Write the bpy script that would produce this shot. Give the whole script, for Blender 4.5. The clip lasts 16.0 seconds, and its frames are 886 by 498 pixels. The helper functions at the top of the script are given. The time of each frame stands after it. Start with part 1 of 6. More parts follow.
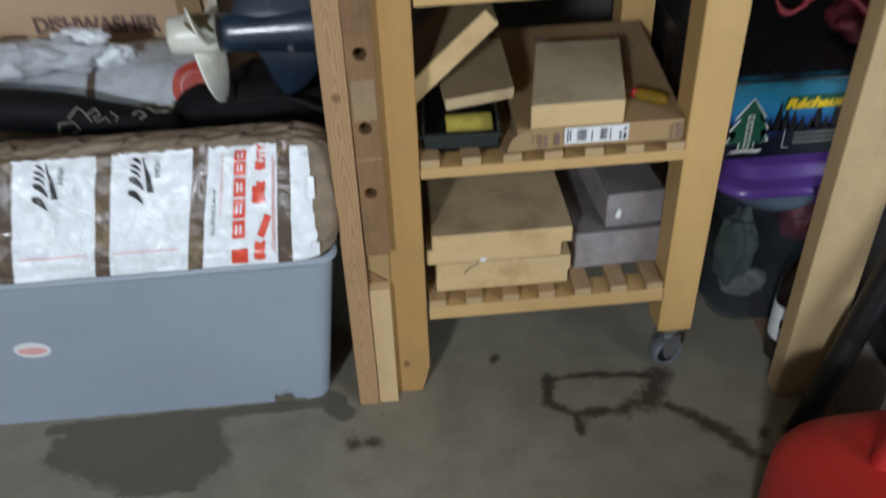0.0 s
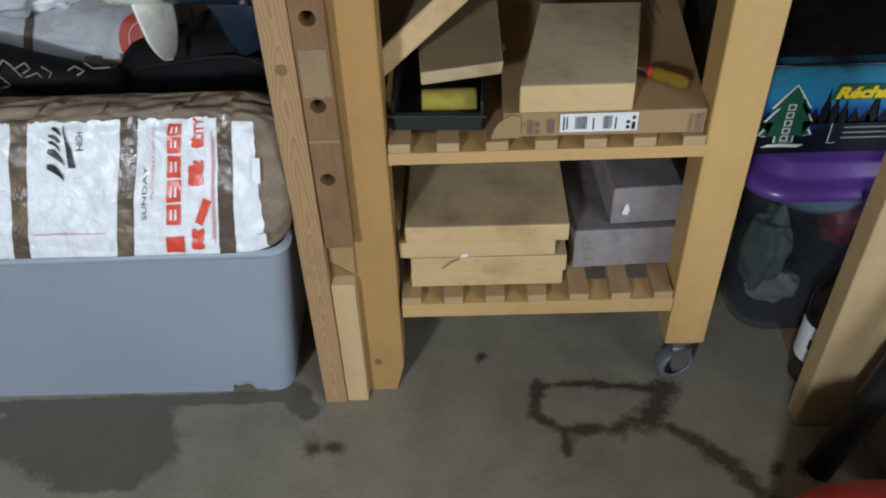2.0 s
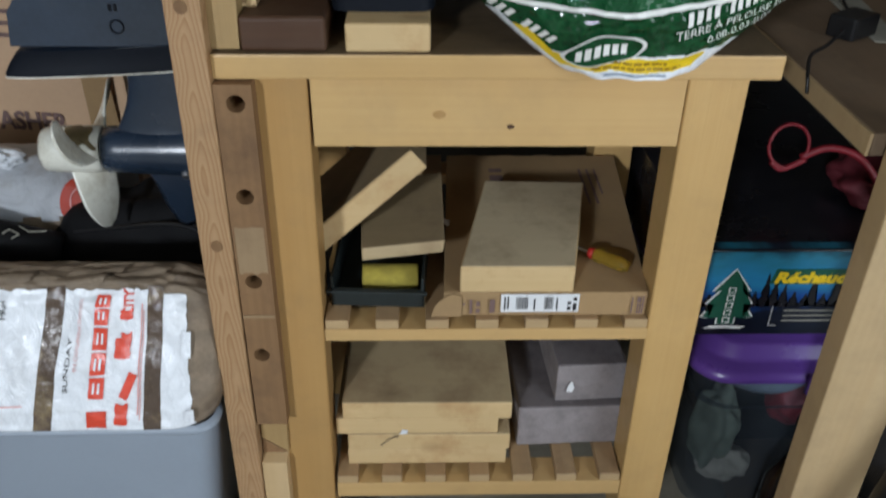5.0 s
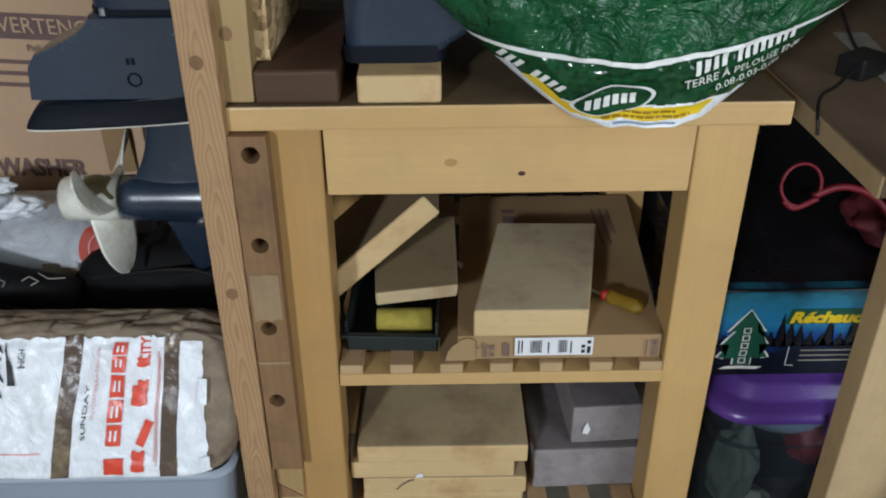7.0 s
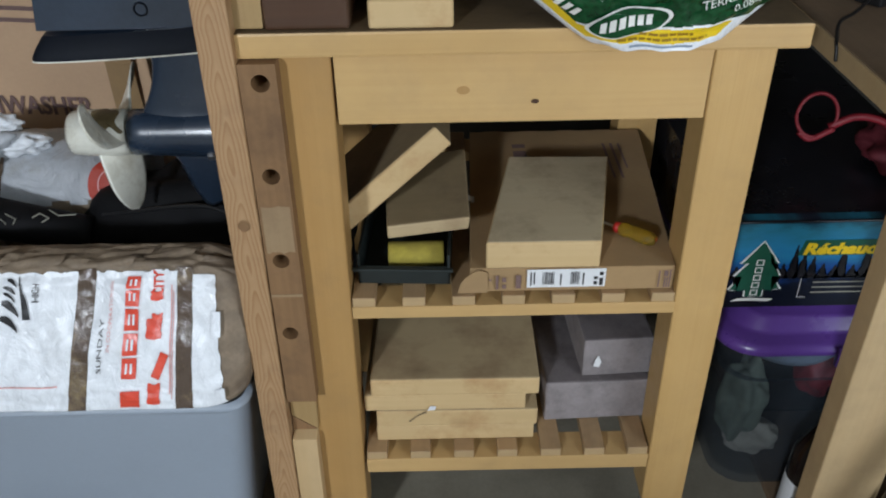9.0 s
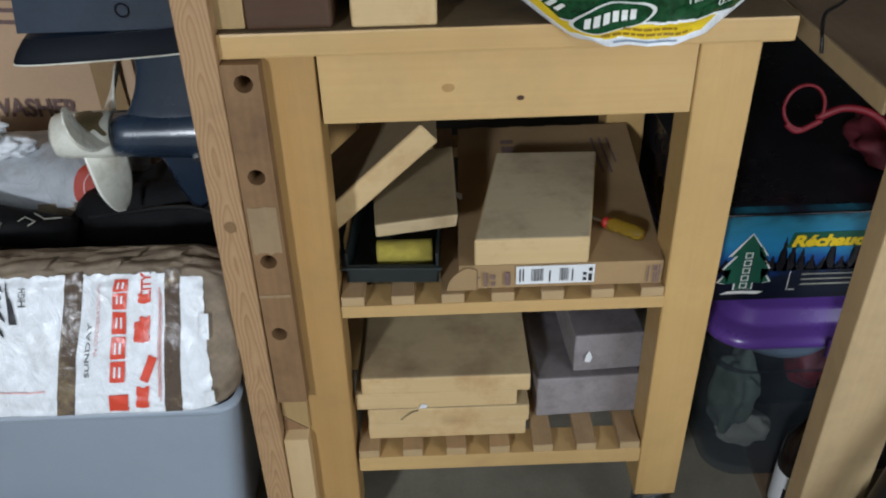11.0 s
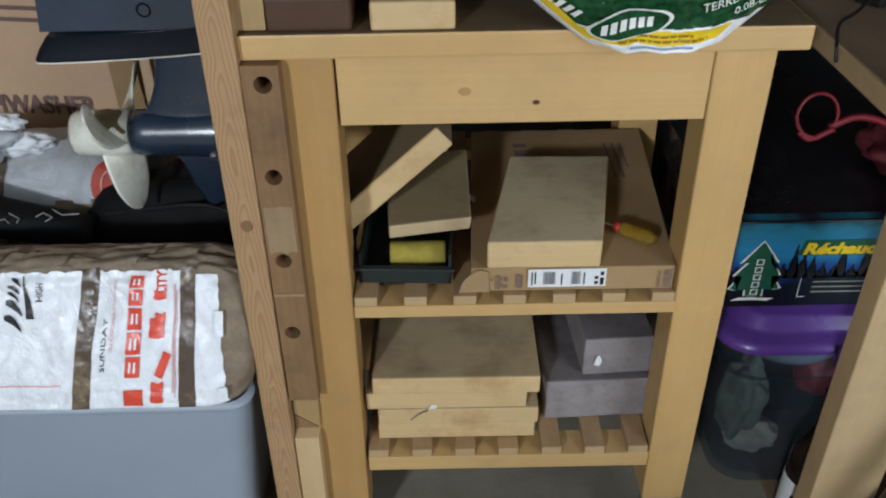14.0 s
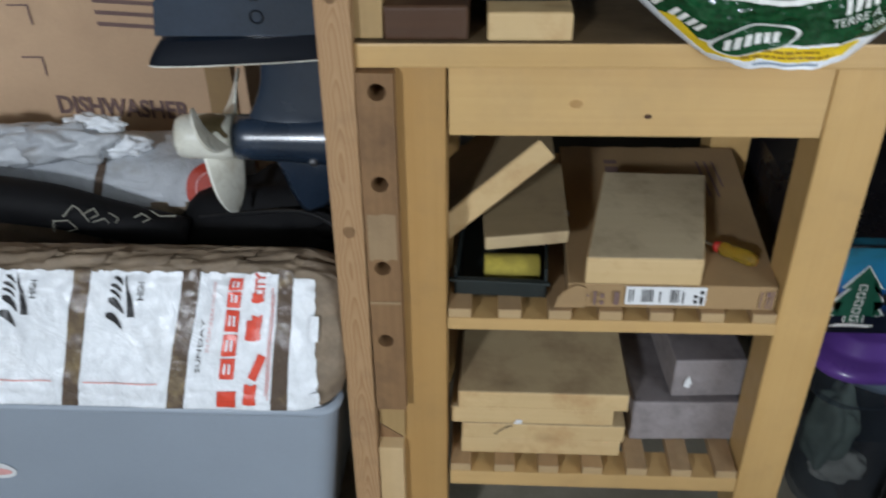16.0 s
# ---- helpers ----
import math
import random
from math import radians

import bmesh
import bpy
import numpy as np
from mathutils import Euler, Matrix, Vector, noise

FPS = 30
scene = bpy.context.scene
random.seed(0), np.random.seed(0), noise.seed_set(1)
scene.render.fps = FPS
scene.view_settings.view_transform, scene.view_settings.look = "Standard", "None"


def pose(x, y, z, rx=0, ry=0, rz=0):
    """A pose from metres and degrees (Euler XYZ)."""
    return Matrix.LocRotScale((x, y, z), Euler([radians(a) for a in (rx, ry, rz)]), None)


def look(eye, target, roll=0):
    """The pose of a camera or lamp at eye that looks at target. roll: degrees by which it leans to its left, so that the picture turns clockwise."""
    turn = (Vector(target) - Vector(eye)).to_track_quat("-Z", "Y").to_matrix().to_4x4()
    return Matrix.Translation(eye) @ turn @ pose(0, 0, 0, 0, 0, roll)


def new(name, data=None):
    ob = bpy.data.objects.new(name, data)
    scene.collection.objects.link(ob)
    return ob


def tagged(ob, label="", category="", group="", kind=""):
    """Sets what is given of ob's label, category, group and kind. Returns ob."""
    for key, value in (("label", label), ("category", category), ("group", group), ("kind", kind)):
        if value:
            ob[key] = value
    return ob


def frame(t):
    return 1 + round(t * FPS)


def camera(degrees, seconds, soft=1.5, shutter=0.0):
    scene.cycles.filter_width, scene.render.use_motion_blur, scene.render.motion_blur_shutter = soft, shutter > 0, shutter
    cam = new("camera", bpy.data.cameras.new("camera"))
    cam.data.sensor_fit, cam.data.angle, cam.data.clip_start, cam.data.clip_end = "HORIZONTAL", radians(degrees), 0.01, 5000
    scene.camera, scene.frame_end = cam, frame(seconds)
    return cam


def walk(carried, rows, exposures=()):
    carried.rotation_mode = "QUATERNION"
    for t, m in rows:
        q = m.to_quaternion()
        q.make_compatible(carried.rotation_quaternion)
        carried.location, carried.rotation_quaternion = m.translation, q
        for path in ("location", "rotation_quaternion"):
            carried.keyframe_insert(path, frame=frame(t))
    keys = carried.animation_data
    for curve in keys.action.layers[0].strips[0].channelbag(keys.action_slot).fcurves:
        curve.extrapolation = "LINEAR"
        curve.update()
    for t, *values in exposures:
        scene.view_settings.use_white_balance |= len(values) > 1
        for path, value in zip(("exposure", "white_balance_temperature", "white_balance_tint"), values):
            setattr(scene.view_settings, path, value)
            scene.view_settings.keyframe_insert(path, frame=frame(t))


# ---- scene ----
cam = camera(56.1, 16.0, soft=2.0, shutter=0.6)
PATH = [
    (0, (0.048, 0.028, 1.143), (0.128, 1.616, -0.07), -2.8),
    (0.2, (0.028, 0.110, 1.152), (0.147, 1.626, -0.149), -2.0),
    (0.5, (0.065, 0.159, 1.13), (0.201, 1.675, -0.168), -1.9),
    (1, (0.153, 0.22, 1.1), (0.086, 1.73, -0.21), -2.7),
    (1.5, (0.169, 0.229, 1.101), (0.127, 1.721, -0.23), -4.1),
    (2, (0.164, 0.227, 1.101), (0.122, 1.71, -0.24), -2.6),
    (2.5, (0.17, 0.221, 1.116), (0.106, 1.754, -0.167), -2.8),
    (3, (0.171, 0.225, 1.12), (0.125, 1.784, -0.132), -2.0),
    (3.3, (0.157, 0.244, 1.121), (0.195, 1.789, -0.148), -0.2),
    (3.5, (0.182, 0.242, 1.09), (0.2, 1.748, -0.226), -0.9),
    (4, (0.191, 0.263, 1.081), (0.22, 1.745, -0.262), -1.2),
    (4.2, (0.181, 0.280, 1.095), (0.255, 1.782, -0.223), -1.0),
    (4.5, (0.2, 0.272, 1.1), (0.269, 1.852, -0.124), -0.1),
    (5, (0.194, 0.275, 1.125), (0.247, 1.959, 0.048), 0.8),
    (5.2, (0.201, 0.274, 1.131), (0.248, 1.971, 0.073), 0.7),
    (7.3, (0.195, 0.28, 1.144), (0.21, 2.002, 0.127), -0.5),
    (7.5, (0.188, 0.28, 1.143), (0.209, 1.991, 0.107), -0.3),
    (8, (0.188, 0.275, 1.133), (0.199, 1.958, 0.052), -1.1),
    (8.5, (0.185, 0.276, 1.129), (0.192, 1.941, 0.021), -1.0),
    (8.7, (0.187, 0.273, 1.124), (0.191, 1.934, 0.011), -1.0),
    (10.8, (0.192, 0.272, 1.122), (0.194, 1.919, -0.013), -1.5),
    (11, (0.196, 0.278, 1.125), (0.211, 1.927, -0.006), -1.7),
    (11.5, (0.192, 0.273, 1.128), (0.205, 1.929, 0.007), -1.3),
    (12, (0.196, 0.276, 1.127), (0.231, 1.925, -0.004), -1.6),
    (12.5, (0.189, 0.274, 1.126), (0.175, 1.915, -0.017), -2.1),
    (13, (0.193, 0.272, 1.124), (0.198, 1.91, -0.023), -1.8),
    (13.5, (0.186, 0.27, 1.127), (0.168, 1.914, -0.011), -1.6),
    (14, (0.188, 0.271, 1.13), (0.187, 1.923, 0.003), -1.1),
    (14.5, (0.186, 0.268, 1.138), (0.21, 1.92, 0.012), 0.3),
    (15, (0.188, 0.265, 1.112), (0.211, 1.841, -0.12), -0.1),
    (15.3, (0.184, 0.262, 1.132), (0.201, 1.934, 0.038), -0.4),
    (15.5, (0.182, 0.263, 1.137), (0.164, 1.941, 0.048), -0.6),
    (15.8, (0.137, 0.267, 1.122), (0.071, 1.933, 0.015), -1.0),
    (16, (0.122, 0.27, 1.123), (0.016, 1.943, 0.031), -1.1),
]
walk(cam, [(t, look(eye, target, roll)) for t, eye, target, roll in PATH])

# ---- light ----
world = bpy.data.worlds.new("garage_air")
scene.world = world
world.use_nodes = True
_sky = world.node_tree.nodes.new("ShaderNodeTexSky")
_sky.sky_type = "NISHITA"
_sky.sun_disc = False
_sky.sun_elevation, _sky.sun_rotation = radians(35), radians(200)
world.node_tree.links.new(_sky.outputs[0], world.node_tree.nodes["Background"].inputs[0])
world.node_tree.nodes["Background"].inputs[1].default_value = 0.1
scene.view_settings.exposure = 0.0


def area_lamp(name, eye, target, sx, sy, watts, colour):
    data = bpy.data.lights.new(name, "AREA")
    data.shape, data.size, data.size_y, data.energy, data.color = "RECTANGLE", sx, sy, watts, colour
    lamp = new(name, data)
    lamp.matrix_world = look(eye, target)
    return lamp


# a bare ceiling lamp far behind on the left, and an added soft fill on the right
area_lamp("ceiling_lamp", (-1.60, -3.4, 2.36), (0.2, 1.2, 0.6), 0.40, 0.40, 150, (0.88, 0.965, 1.07))
area_lamp("added_side_fill", (2.30, -1.45, 1.25), (0.35, 1.1, 0.5), 1.7, 2.0, 60, (0.87, 0.965, 1.05))


# ---- materials ----
def nodes_of(name):
    m = bpy.data.materials.new(name)
    m.use_nodes = True
    nt = m.node_tree
    return m, nt, nt.nodes["Principled BSDF"]


def node(nt, kind, **values):
    n = nt.nodes.new(kind)
    for key, value in values.items():
        if key in n.inputs:
            n.inputs[key].default_value = value
    return n


def ramp(nt, source, stops):
    r = nt.nodes.new("ShaderNodeValToRGB")
    while len(r.color_ramp.elements) < len(stops):
        r.color_ramp.elements.new(0.5)
    for e, (pos, col) in zip(r.color_ramp.elements, stops):
        e.position, e.color = pos, (*col, 1)
    nt.links.new(source, r.inputs[0])
    return r.outputs[0]


def mix(nt, fac, a, b, blend="MIX"):
    m = nt.nodes.new("ShaderNodeMix")
    m.data_type, m.blend_type = "RGBA", blend
    for socket, value in ((m.inputs[0], fac), (m.inputs[6], a), (m.inputs[7], b)):
        if isinstance(value, (int, float)):
            socket.default_value = value
        elif isinstance(value, tuple):
            socket.default_value = (*value, 1)
        else:
            nt.links.new(value, socket)
    return m.outputs[2]


def coords(nt, scale=(1, 1, 1), shift=True):
    """Object coordinates, stretched, with an offset of its own for every object."""
    tc = nt.nodes.new("ShaderNodeTexCoord")
    mp = nt.nodes.new("ShaderNodeMapping")
    mp.inputs["Scale"].default_value = scale
    if shift:
        info = nt.nodes.new("ShaderNodeObjectInfo")
        mul = nt.nodes.new("ShaderNodeVectorMath")
        mul.operation = "MULTIPLY_ADD"
        comb = nt.nodes.new("ShaderNodeCombineXYZ")
        for k in range(3):
            nt.links.new(info.outputs["Random"], comb.inputs[k])
        nt.links.new(comb.outputs[0], mul.inputs[0])
        mul.inputs[1].default_value = (7.3, 3.1, 5.7)
        nt.links.new(tc.outputs["Object"], mul.inputs[2])
        nt.links.new(mul.outputs[0], mp.inputs[0])
    else:
        nt.links.new(tc.outputs["Object"], mp.inputs[0])
    return mp.outputs[0]


def bump(nt, bsdf, height, strength, distance=0.002):
    b = nt.nodes.new("ShaderNodeBump")
    b.inputs["Strength"].default_value, b.inputs["Distance"].default_value = strength, distance
    nt.links.new(height, b.inputs["Height"])
    nt.links.new(b.outputs[0], bsdf.inputs["Normal"])


def noise_tex(nt, vec, scale, detail=4, rough=0.55, distort=0.0):
    n = nt.nodes.new("ShaderNodeTexNoise")
    n.inputs["Scale"].default_value, n.inputs["Detail"].default_value = scale, detail
    n.inputs["Roughness"].default_value, n.inputs["Distortion"].default_value = rough, distort
    nt.links.new(vec, n.inputs["Vector"])
    return n.outputs["Fac"]


def calc(nt, op, a, b=0.0, c=0.0):
    """One step of arithmetic between sockets and numbers."""
    m = nt.nodes.new("ShaderNodeMath")
    m.operation = op
    for socket, value in zip(m.inputs, (a, b, c)):
        if isinstance(value, (int, float)):
            socket.default_value = value
        else:
            nt.links.new(value, socket)
    return m.outputs[0]


def wood(name, light, dark, grain="z", dirt=(0.12, 0.09, 0.06), dirty=0.3, rough=0.55, knots=0.5, lines=26.0, ringy=0.1):
    """Sawn or planed timber: soft grain along one way, scattered knots, blotches and dirt."""
    m, nt, bsdf = nodes_of(name)
    stretch = {"x": (0.035, 1, 1), "y": (1, 0.035, 1), "z": (1, 1, 0.035)}[grain]
    vec = coords(nt, stretch)
    mid = tuple(0.5 * (a + b) for a, b in zip(light, dark))
    grainy = noise_tex(nt, vec, lines * 1.6, 5, 0.6, 0.5)
    col = ramp(nt, grainy, [(0.25, light), (0.55, mid), (0.85, dark)])
    wave = nt.nodes.new("ShaderNodeTexWave")
    wave.wave_type, wave.rings_direction = "RINGS", grain.upper()
    wave.inputs["Scale"].default_value, wave.inputs["Distortion"].default_value = 30.0, 9.0
    wave.inputs["Detail"].default_value, wave.inputs["Detail Scale"].default_value = 3, 0.8
    nt.links.new(vec, wave.inputs["Vector"])
    col = mix(nt, ringy, col, ramp(nt, wave.outputs["Fac"], [(0.2, light), (0.9, dark)]))
    fine = noise_tex(nt, coords(nt, {"x": (0.02, 1, 1), "y": (1, 0.02, 1), "z": (1, 1, 0.02)}[grain]), 420, 3)
    col = mix(nt, 0.10, col, ramp(nt, fine, [(0.35, dark), (0.62, light)]))
    blotch = noise_tex(nt, coords(nt), 6.5, 4, 0.55, 0.6)
    col = mix(nt, ramp(nt, blotch, [(0.38, (0.35,) * 3), (0.66, (0.0,) * 3)]), col, tuple(0.78 * d for d in mid))
    # knots: only some of the cells carry one
    kn = nt.nodes.new("ShaderNodeTexVoronoi")
    kn.inputs["Scale"].default_value = 13.0
    kvec = coords(nt, {"x": (0.5, 1, 1), "y": (1, 0.5, 1), "z": (1, 1, 0.5)}[grain])
    nt.links.new(kvec, kn.inputs["Vector"])
    sep = nt.nodes.new("ShaderNodeSeparateColor")
    nt.links.new(kn.outputs["Color"], sep.inputs[0])
    wob = calc(nt, "MULTIPLY_ADD", noise_tex(nt, kvec, 60, 3), 0.05, kn.outputs["Distance"])
    kfac = ramp(nt, wob, [(0.07, (1, 1, 1)), (0.11, (0.55, 0.55, 0.55)), (0.20, (0.0, 0.0, 0.0))])
    kfac = calc(nt, "MULTIPLY", kfac, calc(nt, "GREATER_THAN", sep.outputs[0], 0.42))
    col = mix(nt, calc(nt, "MULTIPLY", kfac, knots), col, tuple(0.5 * c for c in dark))
    # large uneven dirt
    big = noise_tex(nt, coords(nt, (1, 1, 1)), 13, 6, 0.68)
    dfac = ramp(nt, big, [(0.48, (0, 0, 0)), (0.80, (dirty, dirty, dirty))])
    col = mix(nt, dfac, col, dirt)
    nt.links.new(col, bsdf.inputs["Base Color"])
    nt.links.new(ramp(nt, big, [(0.3, (rough - 0.08,) * 3), (0.7, (min(1, rough + 0.12),) * 3)]), bsdf.inputs["Roughness"])
    bump(nt, bsdf, fine, 0.18, 0.0012)
    return m


def flat_sawn(name, early, late):
    """A flat-sawn stud: tall rounded arches of latewood up the face."""
    m, nt, bsdf = nodes_of(name)
    tc = nt.nodes.new("ShaderNodeTexCoord")
    sep = nt.nodes.new("ShaderNodeSeparateXYZ")
    nt.links.new(tc.outputs["Object"], sep.inputs[0])
    x, z = sep.outputs[0], sep.outputs[2]
    slow = noise_tex(nt, coords(nt, (0.3, 0.3, 1), False), 9.0, 2, 0.5)
    wavy = noise_tex(nt, coords(nt, (1, 1, 0.25), False), 45.0, 3, 0.5)
    pith = calc(nt, "ADD", calc(nt, "MULTIPLY_ADD", z, 0.0136, -0.0155), calc(nt, "MULTIPLY_ADD", slow, 0.022, -0.011))
    off = calc(nt, "SUBTRACT", x, pith)
    round_off = calc(nt, "SQRT", calc(nt, "MULTIPLY_ADD", off, off, 0.000018))
    rings = calc(nt, "ADD", calc(nt, "MULTIPLY_ADD", z, 0.075, round_off), calc(nt, "MULTIPLY", wavy, 0.0045))
    rings = calc(nt, "ADD", rings, calc(nt, "MULTIPLY", slow, 0.03))
    saw = calc(nt, "FRACT", calc(nt, "MULTIPLY", rings, 235.0))
    col = ramp(nt, saw, [(0.0, early), (0.45, tuple(0.72 * a + 0.28 * b for a, b in zip(early, late))), (0.86, late), (1.0, early)])
    fine = noise_tex(nt, coords(nt, (1, 1, 0.02), False), 500, 3)
    col = mix(nt, 0.16, col, ramp(nt, fine, [(0.35, late), (0.62, early)]))
    grime = noise_tex(nt, coords(nt, (1, 1, 1), False), 16, 6, 0.7)
    col = mix(nt, ramp(nt, grime, [(0.5, (0, 0, 0)), (0.8, (0.5,) * 3)]), col, (0.16, 0.09, 0.05))
    nt.links.new(col, bsdf.inputs["Base Color"])
    bsdf.inputs["Roughness"].default_value = 0.62
    bump(nt, bsdf, saw, 0.12, 0.001)
    return m


def plain(name, colour, rough=0.5, metal=0.0, vary=0.12, scale=18.0, bumps=0.1, dirt=None, dirty=0.35, fine=180.0, spec=0.5):
    """Paint, plastic, card and the like: two scales of unevenness in colour and relief."""
    m, nt, bsdf = nodes_of(name)
    vec = coords(nt)
    a, b = noise_tex(nt, vec, scale, 5, 0.6), noise_tex(nt, vec, fine, 3)
    lo, hi = tuple(c * (1 - vary) for c in colour), tuple(min(1, c * (1 + vary)) for c in colour)
    col = ramp(nt, a, [(0.3, lo), (0.7, hi)])
    col = mix(nt, 0.25, col, ramp(nt, b, [(0.3, lo), (0.7, hi)]))
    if dirt:
        spots = noise_tex(nt, vec, scale * 0.6, 7, 0.68)
        col = mix(nt, ramp(nt, spots, [(0.48, (0, 0, 0)), (0.72, (dirty,) * 3)]), col, dirt)
    nt.links.new(col, bsdf.inputs["Base Color"])
    r = ramp(nt, a, [(0.25, (max(0, rough - 0.08),) * 3), (0.75, (min(1, rough + 0.08),) * 3)])
    nt.links.new(r, bsdf.inputs["Roughness"])
    bsdf.inputs["Metallic"].default_value = metal
    bsdf.inputs["Specular IOR Level"].default_value = spec
    if bumps:
        bump(nt, bsdf, b, bumps, 0.0012)
    return m


BIRCH_Z = wood("birch_upright", (0.58, 0.375, 0.155), (0.50, 0.30, 0.105), "z", dirty=0.16, knots=0.12, lines=14, rough=0.42)
BIRCH_X = wood("birch_across", (0.59, 0.39, 0.17), (0.50, 0.305, 0.118), "x", dirty=0.15, knots=0.12, lines=12, rough=0.42)
BIRCH_Y = wood("birch_slat", (0.44, 0.295, 0.155), (0.33, 0.20, 0.10), "y", dirty=0.5, knots=0.2, rough=0.55)
BIRCH_END = wood("birch_slat_end", (0.50, 0.355, 0.19), (0.41, 0.27, 0.13), "x", dirty=0.2, knots=0.0)
TOP_GRIMY = wood("grimy_tabletop", (0.17, 0.115, 0.06), (0.10, 0.066, 0.036), "x", dirt=(0.055, 0.037, 0.022), dirty=0.8, knots=0.2, lines=14, rough=0.5)
FIR_Z = flat_sawn("fir_upright", (0.42, 0.262, 0.135), (0.30, 0.16, 0.068))
BIRCH_SHADE_KNOT = wood("birch_shade_knot", (0.46, 0.272, 0.100), (0.39, 0.216, 0.070), "z", dirty=0.2, knots=0.12, lines=14, rough=0.42)
FIR_YELLOW = wood("fir_yellow", (0.40, 0.27, 0.12), (0.33, 0.205, 0.08), "z", dirty=0.3, knots=0.3, lines=18, ringy=0.2)
FIR_OLD = wood("fir_weathered", (0.27, 0.152, 0.068), (0.175, 0.090, 0.037), "z", dirt=(0.07, 0.04, 0.024), dirty=0.7, knots=0.3, lines=26, ringy=0.15, rough=0.7)
FIR_WORN = wood("fir_worn_pale", (0.34, 0.235, 0.13), (0.25, 0.16, 0.082), "z", dirt=(0.14, 0.085, 0.045), dirty=0.5, knots=0.0, lines=20, rough=0.7)
FIR_PALE = wood("fir_fresh", (0.60, 0.43, 0.235), (0.52, 0.345, 0.165), "z", dirty=0.12, knots=0.15, lines=16)
PINE_END = wood("pine_cut_edge", (0.62, 0.45, 0.235), (0.54, 0.365, 0.17), "x", dirt=(0.34, 0.16, 0.05), dirty=0.8, knots=0.5, lines=14, ringy=0.1)
PINE_TOP = wood("pine_dusty_face", (0.49, 0.375, 0.215), (0.40, 0.295, 0.16), "x", dirt=(0.22, 0.135, 0.07), dirty=0.8, knots=0.6, lines=12, rough=0.7, ringy=0.12)
PINE_SHADED = wood("pine_shaded_face", (0.25, 0.185, 0.100), (0.18, 0.128, 0.064), "x", dirt=(0.12, 0.082, 0.048), dirty=0.7, knots=0.4, lines=14, rough=0.75)
PINE_TOP_Y = wood("pine_dusty_face_deep", (0.60, 0.50, 0.33), (0.51, 0.405, 0.25), "x", dirt=(0.22, 0.15, 0.085), dirty=0.7, knots=0.75, lines=14, rough=0.7, ringy=0.1)
RED_BLOCK = wood("red_brown_wood", (0.078, 0.032, 0.012), (0.046, 0.018, 0.007), "x", dirty=0.3, knots=0.2)
PLY = wood("plywood_shelf", (0.22, 0.15, 0.09), (0.15, 0.095, 0.055), "y", dirty=0.5, knots=0.3, lines=10, rough=0.7)
POST_R = wood("shelf_post_pine", (0.52, 0.38, 0.21), (0.44, 0.30, 0.15), "z", dirty=0.25, knots=0.2, lines=12)
CARD = plain("cardboard", (0.33, 0.212, 0.100), 0.85, vary=0.1, scale=11, bumps=0.15, dirt=(0.24, 0.15, 0.085), dirty=0.5)
CARD_BIG = plain("cardboard_carton", (0.56, 0.375, 0.235), 0.85, vary=0.08, scale=7, bumps=0.12, dirt=(0.42, 0.27, 0.17), dirty=0.5)
KRAFT = plain("kraft_wrap", (0.22, 0.165, 0.112), 0.65, vary=0.3, scale=22, bumps=0.5, dirt=(0.09, 0.06, 0.04), dirty=0.8)
TOTE_GREY = plain("grey_polythene", (0.29, 0.335, 0.395), 0.45, vary=0.05, scale=4, bumps=0.06, dirt=(0.25, 0.285, 0.33), dirty=0.5)
NAVY = plain("navy_gloss_paint", (0.020, 0.034, 0.058), 0.24, vary=0.25, scale=9, bumps=0, dirt=(0.03, 0.04, 0.055), dirty=0.5, spec=0.9)
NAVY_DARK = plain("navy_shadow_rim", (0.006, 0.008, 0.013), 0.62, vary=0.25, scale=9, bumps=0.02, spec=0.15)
CREAM = plain("cream_gloss_paint", (0.80, 0.79, 0.70), 0.3, vary=0.08, scale=20, bumps=0.03, dirt=(0.30, 0.24, 0.13), dirty=0.75)
STAIN = plain("olive_grease", (0.17, 0.13, 0.065), 0.35, vary=0.35, scale=40, bumps=0.1)
RED_PLASTIC = plain("red_polythene", (0.42, 0.018, 0.015), 0.42, vary=0.12, scale=12, bumps=0.08)
RED_MATT = plain("red_sheet", (0.5, 0.05, 0.025), 0.6, vary=0.12)
RED_CORD = plain("red_rubber", (0.20, 0.010, 0.018), 0.5, vary=0.15)
BLACK = plain("black_plastic", (0.012, 0.012, 0.013), 0.4, vary=0.3, bumps=0.1)
BLACK_SOFT = plain("black_cloth", (0.005, 0.005, 0.006), 0.7, vary=0.4, scale=40, bumps=0.3, spec=0.2)
BLACK_CARD = plain("black_printed_card", (0.008, 0.008, 0.011), 0.3, vary=0.3, scale=9, bumps=0.05, dirt=(0.03, 0.03, 0.035), dirty=0.5)
TRAY = plain("dark_green_black_tray", (0.014, 0.02, 0.02), 0.45, vary=0.2)
FOAM = plain("yellow_foam", (0.36, 0.29, 0.045), 0.9, vary=0.2, scale=60, bumps=0.5, dirt=(0.2, 0.16, 0.03), dirty=0.5)
PAVER = plain("purple_grey_concrete", (0.25, 0.222, 0.222), 0.9, vary=0.18, scale=30, bumps=0.6, dirt=(0.10, 0.085, 0.085), dirty=0.6, fine=320)
PAVER_SHADED = plain("shaded_purple_concrete", (0.16, 0.14, 0.142), 0.9, vary=0.2, scale=30, bumps=0.6, dirt=(0.05, 0.045, 0.045), dirty=0.7, fine=320)
